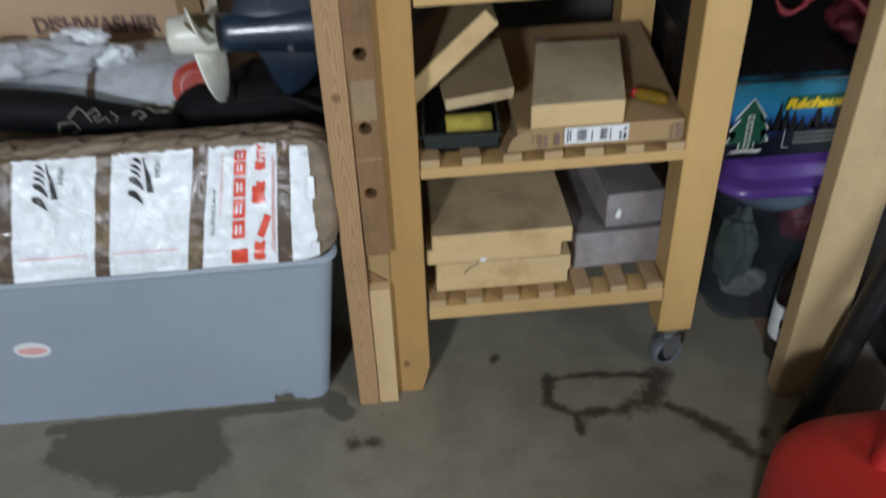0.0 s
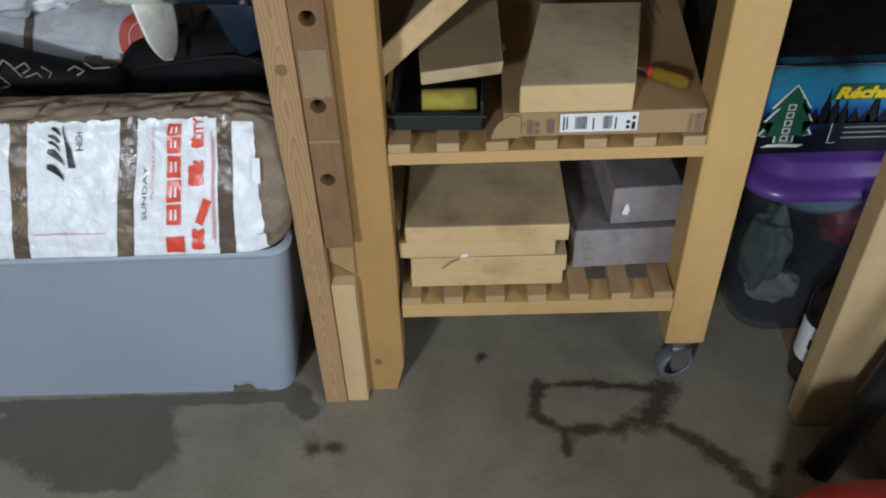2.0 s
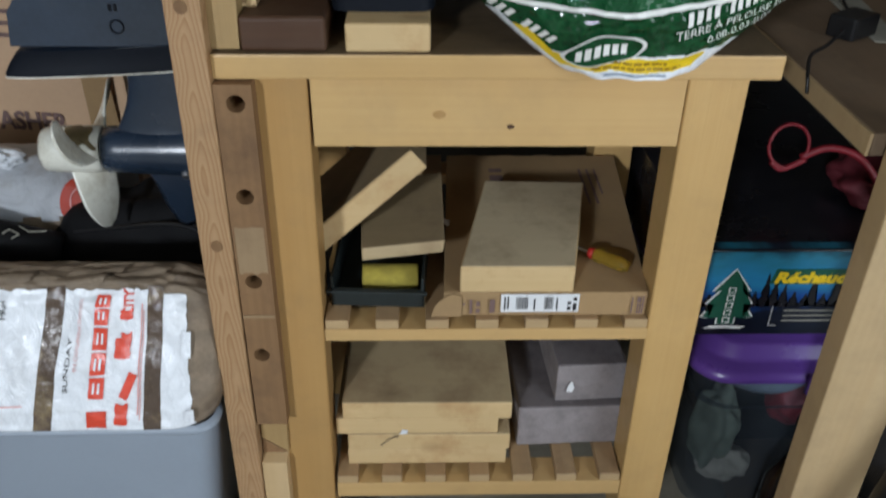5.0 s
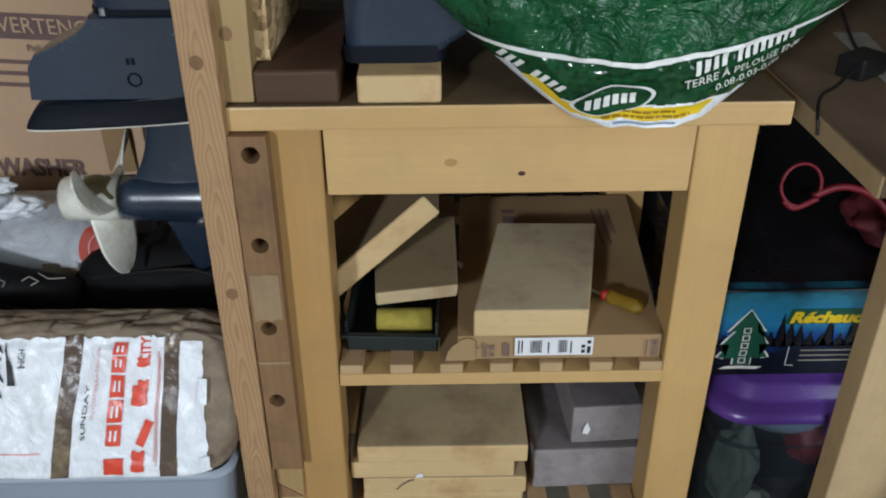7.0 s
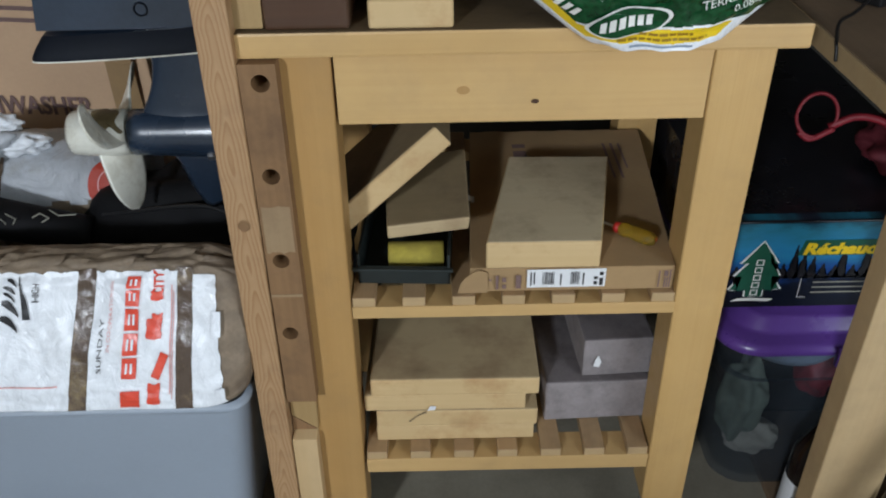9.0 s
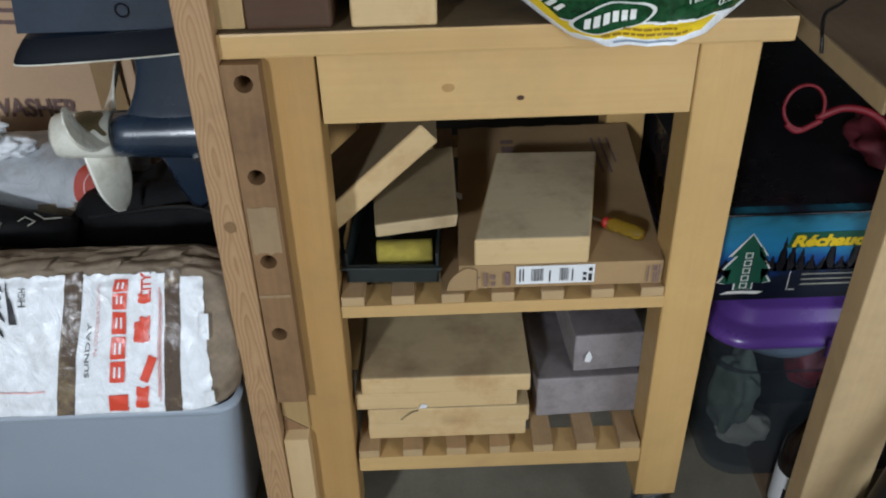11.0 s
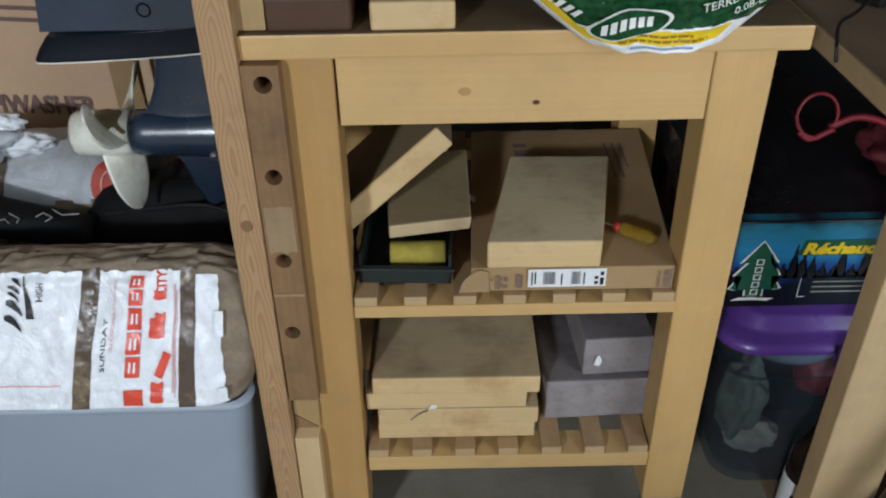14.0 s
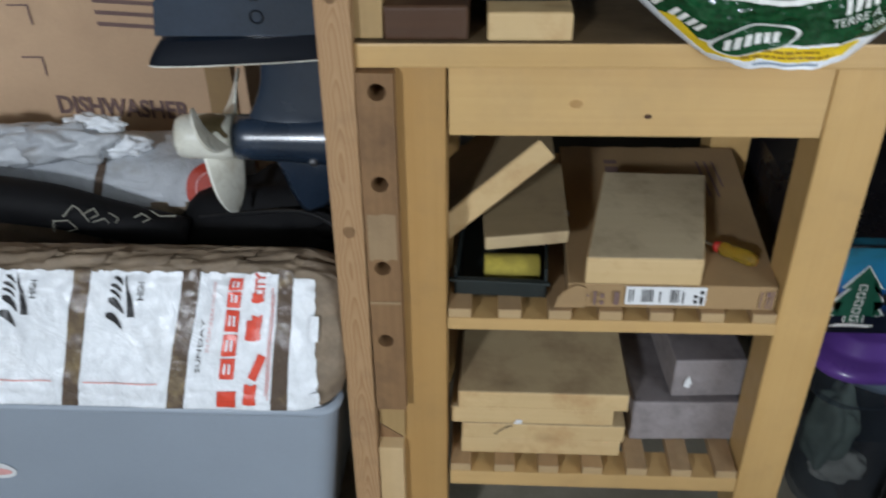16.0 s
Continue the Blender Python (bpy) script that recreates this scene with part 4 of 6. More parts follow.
solo("pine_batten", box(0.155, 0.196, 1.40, 1.44, 0.4928, 0.600, 0.002), PINE_END, "short pale pine batten standing at the back of a shelf", "wood block", (0.17, 1.42, 0.4928))


def screwdriver():
    d = thing("screwdriver", (0.445, 1.21, 0.5285), "screwdriver with a clear amber and red plastic handle on a carton", "screwdriver")
    m = pose(0.4185, 1.180, 0.5383, 0, 91, -38) @ Matrix.Scale(0.72, 4)
    part("handle", lathe([(0.0, 0.0), (0.009, 0.001), (0.0125, 0.006), (0.0135, 0.014), (0.0105, 0.022), (0.0125, 0.032), (0.0132, 0.05), (0.012, 0.062), (0.0085, 0.07), (0.0, 0.072)], 12, m), AMBER, d, smooth=True)
    part("collar", lathe([(0.0, -0.010), (0.0085, -0.009), (0.0105, -0.004), (0.0102, 0.0015), (0.0, 0.0018)], 16, m), RED_PLASTIC, d, "red plastic end", smooth=True)
    part("shaft", lathe([(0.0, -0.045), (0.0028, -0.044), (0.0028, -0.009), (0.0, -0.009)], 12, m), STEEL, d)


screwdriver()

# ---- lower shelf ----


def grooved_plank(z, dx, left, label):
    p0, h = z, 0.0295
    bm = join(hexa([(0.075 + dx, 1.1225, p0), (0.3015 + dx, 1.1215, p0 + 0.001), (0.305 + dx, 1.37, p0), (0.08 + dx, 1.37, p0)], [(0.075 + dx, 1.1225, p0 + h), (0.3015 + dx, 1.1215, p0 + h), (0.305 + dx, 1.37, p0 + h), (0.08 + dx, 1.37, p0 + h)], 0.002, 2), hexa([(0.085 + left, 1.1218, p0 + h - 0.001), (0.3195, 1.1208, p0 + h - 0.001), (0.322, 1.37, p0 + h - 0.001), (0.09 + left, 1.37, p0 + h - 0.001)], [(0.085 + left, 1.1218, p0 + 2 * h), (0.3195, 1.1208, p0 + 2 * h), (0.322, 1.37, p0 + 2 * h), (0.09 + left, 1.37, p0 + 2 * h)], 0.003, 2))
    return solo("thick_plank", two_faced(bm), [PINE_END, PINE_TOP], label, "plank", (0.2, 1.25, z), group="stacked planks")


grooved_plank(0.2150, 0.014, 0.005, "thick tongue-and-groove pine offcut lying on the bottom shelf")
grooved_plank(0.2745, 0.0, 0.0, "dusty thick pine offcut stacked on another plank")
solo("paint_fleck", flat([(0, 0), (0.011, 0.001), (0.012, 0.008), (0.004, 0.0085)], front(0.163, 1.1195, 0.276)), PAPER, "small white paint fleck on the plank edge", "paint fleck", (0.163, 1.1195, 0.276))
for k in range(7):
    t = k / 6
    solo("burn_dot", flat([(0.0016 * math.cos(q), 0.0016 * math.sin(q)) for q in (0, 1, 2, 3, 4, 5)], front(0.160 - 0.022 * t, 1.1195, 0.272 - 0.016 * t ** 1.5)), INK_BLACK, "small black ink dot on the plank edge", "ink mark", (0.16 - 0.022 * t, 1.1195, 0.272 - 0.016 * t ** 1.5), group="ink dots")


def paver(x0, x1, y0, y1, z0, z1, turn, label):
    m = pose((x0 + x1) / 2, (y0 + y1) / 2, 0, 0, 0, turn) @ pose(-(x0 + x1) / 2, -(y0 + y1) / 2, 0)
    bm = box(x0, x1, y0, y1, z0, z1, 0.0035, 2, m)
    bmesh.ops.subdivide_edges(bm, edges=list(bm.edges), cuts=2, use_grid_fill=True)
    for v in bm.verts:
        v.co += 0.0009 * Vector((noise.noise(v.co * 70), noise.noise(v.co * 75 + Vector((5, 0, 0))), noise.noise(v.co * 80 + Vector((0, 9, 0)))))
    # upward faces use a darker concrete that paints in the shelf's shade
    return solo("paver_brick", two_faced(bm), [PAVER, PAVER_SHADED], label, "brick", ((x0 + x1) / 2, (y0 + y1) / 2, z0), group="paver bricks")


paver(0.331, 0.482, 1.158, 1.376, 0.2152, 0.2895, 2, "purple-grey concrete paver brick on the bottom shelf")
paver(0.382, 0.482, 1.171, 1.365, 0.2905, 0.357, 3, "purple-grey concrete paver brick lying on another brick")
solo("chalk_mark", flat([(0, 0), (0.008, -0.002), (0.011, 0.008), (0.006, 0.02), (0.002, 0.012)], front(0.402, 1.1655, 0.312)), PAPER, "white mark on a paver brick", "chalk mark", (0.402, 1.1655, 0.312))


# ---- left: tote, wrapped bundle, motor, carton ----
def grey_tote():
    tote = thing("storage_tote", (-0.45, 1.3, 0), "large grey plastic storage tote with a chipped lower edge", "storage box")

    def wall(u, v):
        """Round the four sides, u from the back left corner by the front; v from the floor up."""
        z = 0.362 * v
        f = 0.055 * v
        x0, x1, y0, y1 = -0.86 - f, -0.122 + f * 0.9, 1.103 - f, 1.56 + f
        r = 0.028
        ring = []
        for cx, cy, a0 in ((x0 + r, y0 + r, 180), (x1 - r, y0 + r, 270), (x1 - r, y1 - r, 0), (x0 + r, y1 - r, 90)):
            ring += [(cx + r * math.cos(radians(a0 + 90 * k / 6)), cy + r * math.sin(radians(a0 + 90 * k / 6))) for k in range(7)]
        ring.append(ring[0])
        t = u * (len(ring) - 1)
        i = min(int(t), len(ring) - 2)
        (ax, ay), (bx, by) = ring[i], ring[i + 1]
        return [ax + (bx - ax) * (t - i), ay + (by - ay) * (t - i), z]

    ring = [k / 28 for k in range(29)]
    fine = sorted(set(ring + [6 / 28 + (1 / 28) * k / 160 for k in range(161)]))
    bm = bmesh.new()
    rows = [0, 0.02, 0.045, 0.07, 0.1, 0.2, 0.4, 0.6, 0.8, 0.93, 1.0]
    grid = []
    for u in fine:
        col = []
        for v in rows:
            p = wall(u, v)
            if 6 / 28 < u < 7 / 28 and v < 0.07:
                x = p[0]
                gap = 0.0
                if -0.222 < x < -0.186:
                    gap = 0.016 + 0.008 * noise.noise((x * 130, 0, 2))
                elif -0.186 <= x < -0.165:
                    gap = 0.004
                p[2] = max(p[2], gap + p[2] * 0.4)
            col.append(bm.verts.new(p))
        grid.append(col)
    for a, b in zip(grid, grid[1:]):
        for j in range(len(rows) - 1):
            bm.faces.new((a[j], b[j], b[j + 1], a[j + 1]))
    part("body", bm, TOTE_GREY, tote, "smooth grey tapered side walls", smooth=True)
    part("rim", sheet(lambda u, v: tuple(Vector(wall(u, 1)) + Vector((wall(u, 1)[0] + 0.48, wall(u, 1)[1] - 1.33, 0)).normalized() * (0.008 * math.sin(v * math.pi)) + Vector((0, 0, -0.012 + 0.016 * v))), 112, 5), TOTE_GREY, tote, smooth=True)
    part("base", box(-0.85, -0.135, 1.115, 1.55, 0.012, 0.016, 0), TOTE_GREY, tote)
    part("lid", hexa([(-0.90, 1.062, 0.352), (-0.085, 1.062, 0.352), (-0.085, 1.60, 0.352), (-0.90, 1.60, 0.352)], [(-0.90, 1.062, 0.358), (-0.085, 1.062, 0.358), (-0.085, 1.60, 0.358), (-0.90, 1.60, 0.358)], 0.002), TOTE_GREY, tote)
    ell = lambda s: [(s * 0.030 * math.cos(k * 0.3142), s * 0.020 * math.sin(k * 0.3142)) for k in range(20)]
    place = lambda a, b: (-0.585 + a, 1.103 - 0.055 * (0.205 + b) / 0.362 - 0.0016, 0.205 + b)
    part("sticker", flat(ell(1.0), place), PAPER, tote, "oval white and pink sticker")
    part("sticker_print", flat([(a, b * 0.55 - 0.002) for a, b in ell(0.8)], lambda a, b: (place(a, b)[0], place(a, b)[1] - 0.0008, place(a, b)[2])), INK_PINK, tote)


grey_tote()

PROFILE = [(1.052, 0.3600), (1.033, 0.375), (1.039, 0.405), (1.060, 0.46), (1.083, 0.515), (1.097, 0.543), (1.108, 0.551), (1.120, 0.554), (1.138, 0.553), (1.155, 0.545), (1.166, 0.52), (1.17, 0.3600)]


def bundle_at(x, s, out=0.0):
    """The wrapped bundle's skin: s runs from the bottom front edge over the top to the back."""
    t = s * (len(PROFILE) - 1)
    i = min(max(int(t), 0), len(PROFILE) - 2)
    (y0, z0), (y1, z1) = PROFILE[i], PROFILE[i + 1]
    y, z = y0 + (y1 - y0) * (t - i), z0 + (z1 - z0) * (t - i)
    n = Vector((0, z1 - z0, y0 - y1)).normalized() * -1
    shape = 1.0
    edge = max(0.0, (x + 0.135) / 0.075)
    if edge > 0:
        shape = math.sqrt(max(0.0, 1 - min(1, edge) ** 2.6))
    cy, cz = 1.11, 0.455
    y, z = cy + (y - cy) * (0.55 + 0.45 * shape), cz + (z - cz) * (0.62 + 0.38 * shape)
    front_part = max(0, min(1, (0.52 - s) / 0.35))
    rib = 0.004 * (1 - front_part) * (noise.noise((x * 34 + s * 16, s * 5, 7)) + 0.5 * noise.noise((x * 80 + s * 30, 0, 3)))
    wrinkle = 0.0045 * noise.noise((x * 17, s * 17, 0.3)) + 0.0022 * noise.noise((x * 55, s * 40, 1.3))
    lean_x = 0.034 * min(1, max(0, (z - 0.375) / 0.165)) * min(1, max(0.3, (-0.02 - x) / 0.24))
    return Vector((x + lean_x, y, z)) + Vector((0, -abs(n.y), abs(n.z) if s > 0.3 else 0.25)) * (out + wrinkle + rib)


def wrapped_bundle():
    b = thing("wrapped_bundle", (-0.45, 1.14, 0.36), "long bundle wrapped in brown paper and printed white plastic", "bundle")
    part("paper_wrap", sheet(lambda u, v: tuple(bundle_at(-0.86 + 0.80 * u, v)), 220, 66), KRAFT, b, "ribbed dirty brown paper", smooth=True)
    bm = bmesh.new()
    bm.faces.new([bm.verts.new(bundle_at(-0.0601, k / 60)) for k in range(61)])
    part("end_face", bm, KRAFT, b)
    S0, S1 = 0.078, 0.455
    rnd = random.Random(8)
    spans = [(-0.80, -0.705), (-0.683, -0.565), (-0.543, -0.423), (-0.402, -0.2855), (-0.264, -0.1495)]
    for k, (x0, x1) in enumerate(spans):
        rag = lambda u, v, k=k: 0.006 * noise.noise((u * 9 + k, v * 3, k)) + 0.003 * noise.noise((u * 31, v * 4, k))
        part("bag_panel", sheet(lambda u, v: tuple(bundle_at(x0 + (x1 - x0) * u, S0 + rag(u, 0) * (1 - v) + (S1 - S0 + rag(u, 1) * 1.2) * v, 0.0022)), 40, 40), WHITE_FILM, b, "white printed plastic bag stretched over the front", smooth=True)
    part("bag_panel", sheet(lambda u, v: tuple(bundle_at(-0.130 + (0.030 + 0.008 * noise.noise((0, v * 11, 4))) * u + 0.012 * (1 - v) * u, S0 + (0.44 - S0) * v, 0.0022)), 14, 40), WHITE_FILM, b, "torn end strip of white plastic bag", smooth=True)
    for x in (-0.694, -0.554, -0.4125, -0.275, -0.140):
        part("tape", sheet(lambda u, v: tuple(bundle_at(x - 0.0108 + 0.0216 * u, 0.075 + 0.40 * v, 0.0030)), 5, 40), TAPE, b, "shiny brown packing tape strip", smooth=True)
    # prints run up the bag: a goes up the face, b to the left
    up = 1 / 0.47

    def tall(x, s, out=0.0042):
        return lambda a, c: tuple(bundle_at(x - c, s + a * up, out))

    for k in range(5):
        s = 0.205 + k * 0.0475
        part("logo_square", patch(0, 0.0198, 0, 0.019, tall(-0.201, s), 4, 4), INK_RED, b)
        part("logo_stroke", patch(0.005, 0.0150, 0.005, 0.008, tall(-0.201, s, 0.005), 3, 1), WHITE_FILM, b)
        part("logo_stroke", patch(0.005, 0.0150, 0.0115, 0.0142, tall(-0.201, s, 0.005), 3, 1), WHITE_FILM, b)
    part("logo_square", patch(0, 0.034, 0, 0.024, tall(-0.196, 0.105), 6, 6, 0.001), INK_RED, b)
    for k, (s, ln, wd) in enumerate(((0.121, 0.034, 0.016), (0.285, 0.017, 0.020), (0.318, 0.006, 0.014), (0.358, 0.012, 0.016))):
        part("logo_stroke", patch(0, ln, 0, wd, tall(-0.170, s), 5, 5, 0.0025), INK_RED, b)
    part("logo_stroke", sheet(lambda u, v: tall(-0.172 + 0.012 * u - 0.004 * v, 0.20 + 0.05 * u)(0.004 * v, 0.006 * v), 6, 2), INK_RED, b)
    part("lettering", letters("CITY", 0.019, tall(-0.170, 0.366), bold=0.0004), INK_RED, b)
    part("lettering", letters("SUNDAY", 0.0085, tall(-0.2475, 0.215), squeeze=1.5), INK_BLACK, b)
    part("lettering", letters("IN COOPERATION WITH", 0.0068, tall(-0.2375, 0.26)), INK_PINK, b)
    part("print_line", patch(0, 0.115, 0, 0.0016, tall(-0.157, 0.16), 16, 1), INK_PINK, b)
    part("print_line", patch(0, 0.115, 0, 0.0010, tall(-0.1545, 0.14), 16, 1), INK_PINK, b)
    # big black script on the next bags, as strokes of a brush
    for x in (-0.345, -0.483, -0.625):
        for k, (a, c0, c1, w) in enumerate(((0.006, 0.031, 0.010, 0.0060), (0.020, 0.030, 0.009, 0.0056), (0.033, 0.029, 0.014, 0.0048), (0.044, 0.028, 0.013, 0.0052), (0.056, 0.026, 0.013, 0.0050))):
            part("script_stroke", sheet(lambda u, v: tall(x, 0.315)(a - 0.013 * u + 0.003 * math.sin(3 * u) + w * (v - 0.5) * (0.35 + math.sin(math.pi * min(1, 0.1 + 0.9 * u))), c0 + (c1 - c0) * u), 10, 2), INK_BLACK, b)
        part("script_stroke", sheet(lambda u, v: tall(x, 0.315)(0.004 + 0.056 * u, -0.001 + 0.013 * u + 0.0085 * (1 - u) ** 1.5 * (v - 0.5) + 0.001 * v), 12, 2), INK_BLACK, b)
        part("lettering", letters("HIGH", 0.0125, tall(x + 0.014, 0.355)), INK_BLACK, b)
        part("print_line", patch(0, 0.0012, -0.045, 0.05, tall(x, 0.19), 1, 10), INK_PINK, b)
    # frayed scraps
    for k in range(9):
        x = -0.8 + 0.082 * k + 0.02 * rnd.random()
        part("paper_shred", sheet(lambda u, v: tuple(bundle_at(x + 0.075 * u + 0.03 * v, 0.47 + 0.17 * v + 0.03 * u, 0.0015 + 0.0045 * u + 0.002 * math.sin(9 * v + k))), 10, 8), KRAFT, b, smooth=True)
    for k, (x, s) in enumerate(((-0.1035, 0.285), (-0.100, 0.12))):
        part("film_shred", sheet(lambda u, v: tuple(bundle_at(x + 0.013 * u, s + 0.05 * v, 0.004 + 0.004 * u)), 4, 4), WHITE_FILM, b)


wrapped_bundle()


def old_roll():
    r = thing("wrapped_roll", (-0.55, 1.44, 0.45), "round roll wrapped in grimy grey plastic film and tape", "roll")

    def skin(u, v):
        a = 2 * math.pi * v
        x = -0.95 + 0.675 * u
        rad = 0.094 + 0.005 * noise.noise((x * 9, math.cos(a) * 2, math.sin(a) * 2)) + 0.003 * noise.noise((x * 40, math.cos(a) * 6, math.sin(a) * 6))
        return (x, 1.425 + rad * math.cos(a), 0.468 + rad * math.sin(a) + 0.04 * (u - 0.6))

    # the brown slot is paper and also the light's falloff on the lower side
    part("film", sheet(skin, 120, 90, lambda u, v: 1 if 0.465 + 0.05 * noise.noise((u * 14, 1, v * 5)) < v < 0.9 else 0), [SILVER_FILM, KRAFT], r, "grimy film torn open over brown paper that also paints shade below", smooth=True)
    bm = bmesh.new()
    bm.faces.new([bm.verts.new(skin(1, k / 60)) for k in range(60)])
    part("end_face", bm, SILVER_FILM, r)
    part("tape", sheet(lambda u, v: tuple(Vector(skin(0.70 + 0.02 * u + 0.012 * math.sin(2 * math.pi * v), v)) * 1.0 + Vector((0, 0.002 * math.cos(2 * math.pi * v), 0.002 * math.sin(2 * math.pi * v)))), 3, 60), TAPE, r)
    part("sticker", sheet(lambda u, v: tuple(Vector(skin((0.95 - 0.288 + 0.040 * v * math.cos(2 * math.pi * u)) / 0.675, 0.425 + 0.070 * v * math.sin(2 * math.pi * u))) + Vector((0, -0.003, 0.002))), 40, 8), RED_MATT, r, "round faded red sticker")
    part("sticker_print", sheet(lambda u, v: tuple(Vector(skin((0.95 - 0.288 + (0.024 + 0.002 * v) * math.cos(2 * math.pi * u)) / 0.675, 0.425 + (0.038 + 0.004 * v) * math.sin(2 * math.pi * u))) + Vector((0, -0.0042, 0.0028))), 40, 1), INK_PINK, r)
    for k, (x, y, z, s) in enumerate(((-0.52, 1.37, 0.585, 0.052), (-0.475, 1.40, 0.600, 0.030), (-0.60, 1.38, 0.575, 0.055), (-0.445, 1.385, 0.575, 0.034), (-0.69, 1.39, 0.58, 0.05))):
        part("film_crumple", blob((x, y, z), (s * 1.5, s * 0.6, s * 0.55), 0.5, k + 3, 2.4), WHITE_FILM if k in (1, 3) else SILVER_FILM, r, "crumpled white plastic film", smooth=True)


old_roll()


def dishwasher_carton():
    c = thing("appliance_carton", (-0.65, 1.75, 0), "tall brown dishwasher carton with faded brown print", "cardboard box")
    part("body", box(-1.15, -0.275, 1.54, 1.95, 0.0, 1.35, 0.004), CARD_BIG, c)
    part("torn_edge", sheet(lambda u, v: (-0.34 + 0.045 * u, 1.534 - 0.012 * u * v, 0.56 + 0.12 * v + 0.01 * noise.noise((v * 9, 0, u))), 5, 10), CARD, c, "torn cardboard corner")
    f = front(0, 1.5375, 0)
    part("lettering", letters("DISHWASHER", 0.043, lambda a, b: f(-0.603 + a, 0.560 + b - 0.05 * a), squeeze=0.84, bold=0.0014), INK_BROWN, c)
    part("lettering", letters("LAV", 0.036, lambda a, b: f(-0.628 + a, 0.517 + b - 0.05 * a), squeeze=0.84, bold=0.0006), INK_BROWN, c)
    part("print_bar", patch(-0.62, -0.318, 0.792, 0.832, lambda a, b: f(a, b - 0.06 * (a + 0.62)), 4, 2), INK_BROWN, c)
    g = front(0, 1.5365, 0)
    part("lettering", letters("ADVERTENCIA", 0.034, lambda a, b: g(-0.505 + a * 0.93, 0.800 + b - 0.06 * (a + 0.07))), CARD_BIG, c)
    for k, w in enumerate((0.17, 0.20, 0.18, 0.21)):
        if k == 0:
            part("lettering", letters("Peligro de vuelco", 0.0155, lambda a, b: f(-0.425 + a, 0.762 + b - 0.06 * a)), INK_BROWN, c)
        else:
            part("print_bar", patch(0, w, 0, 0.0068, lambda a, b: f(-0.50 + a, 0.764 - 0.0185 * k + b - 0.06 * a), 3, 1), INK_BROWN, c)
    for x, z in ((-0.64, 0.74), (-0.64, 0.655)):
        part("corner_mark", join(patch(0, 0.035, 0, 0.0028, front(x, 1.5375, z), 1, 1), patch(0.0322, 0.035, -0.03, 0.0, front(x, 1.5375, z), 1, 1)), INK_BROWN, c)


dishwasher_carton()

# a frame along the propeller shaft: x to the gearcase, y away from the viewer, z up the leg
D = Vector((1.0, 0.0, 0.0))
U = Vector((0, 0, 1))
W = U.cross(D)
MOTOR = Matrix(((D.x, W.x, U.x, -0.212), (D.y, W.y, U.y, 1.262), (D.z, W.z, U.z, 0.649), (0, 0, 0, 1)))


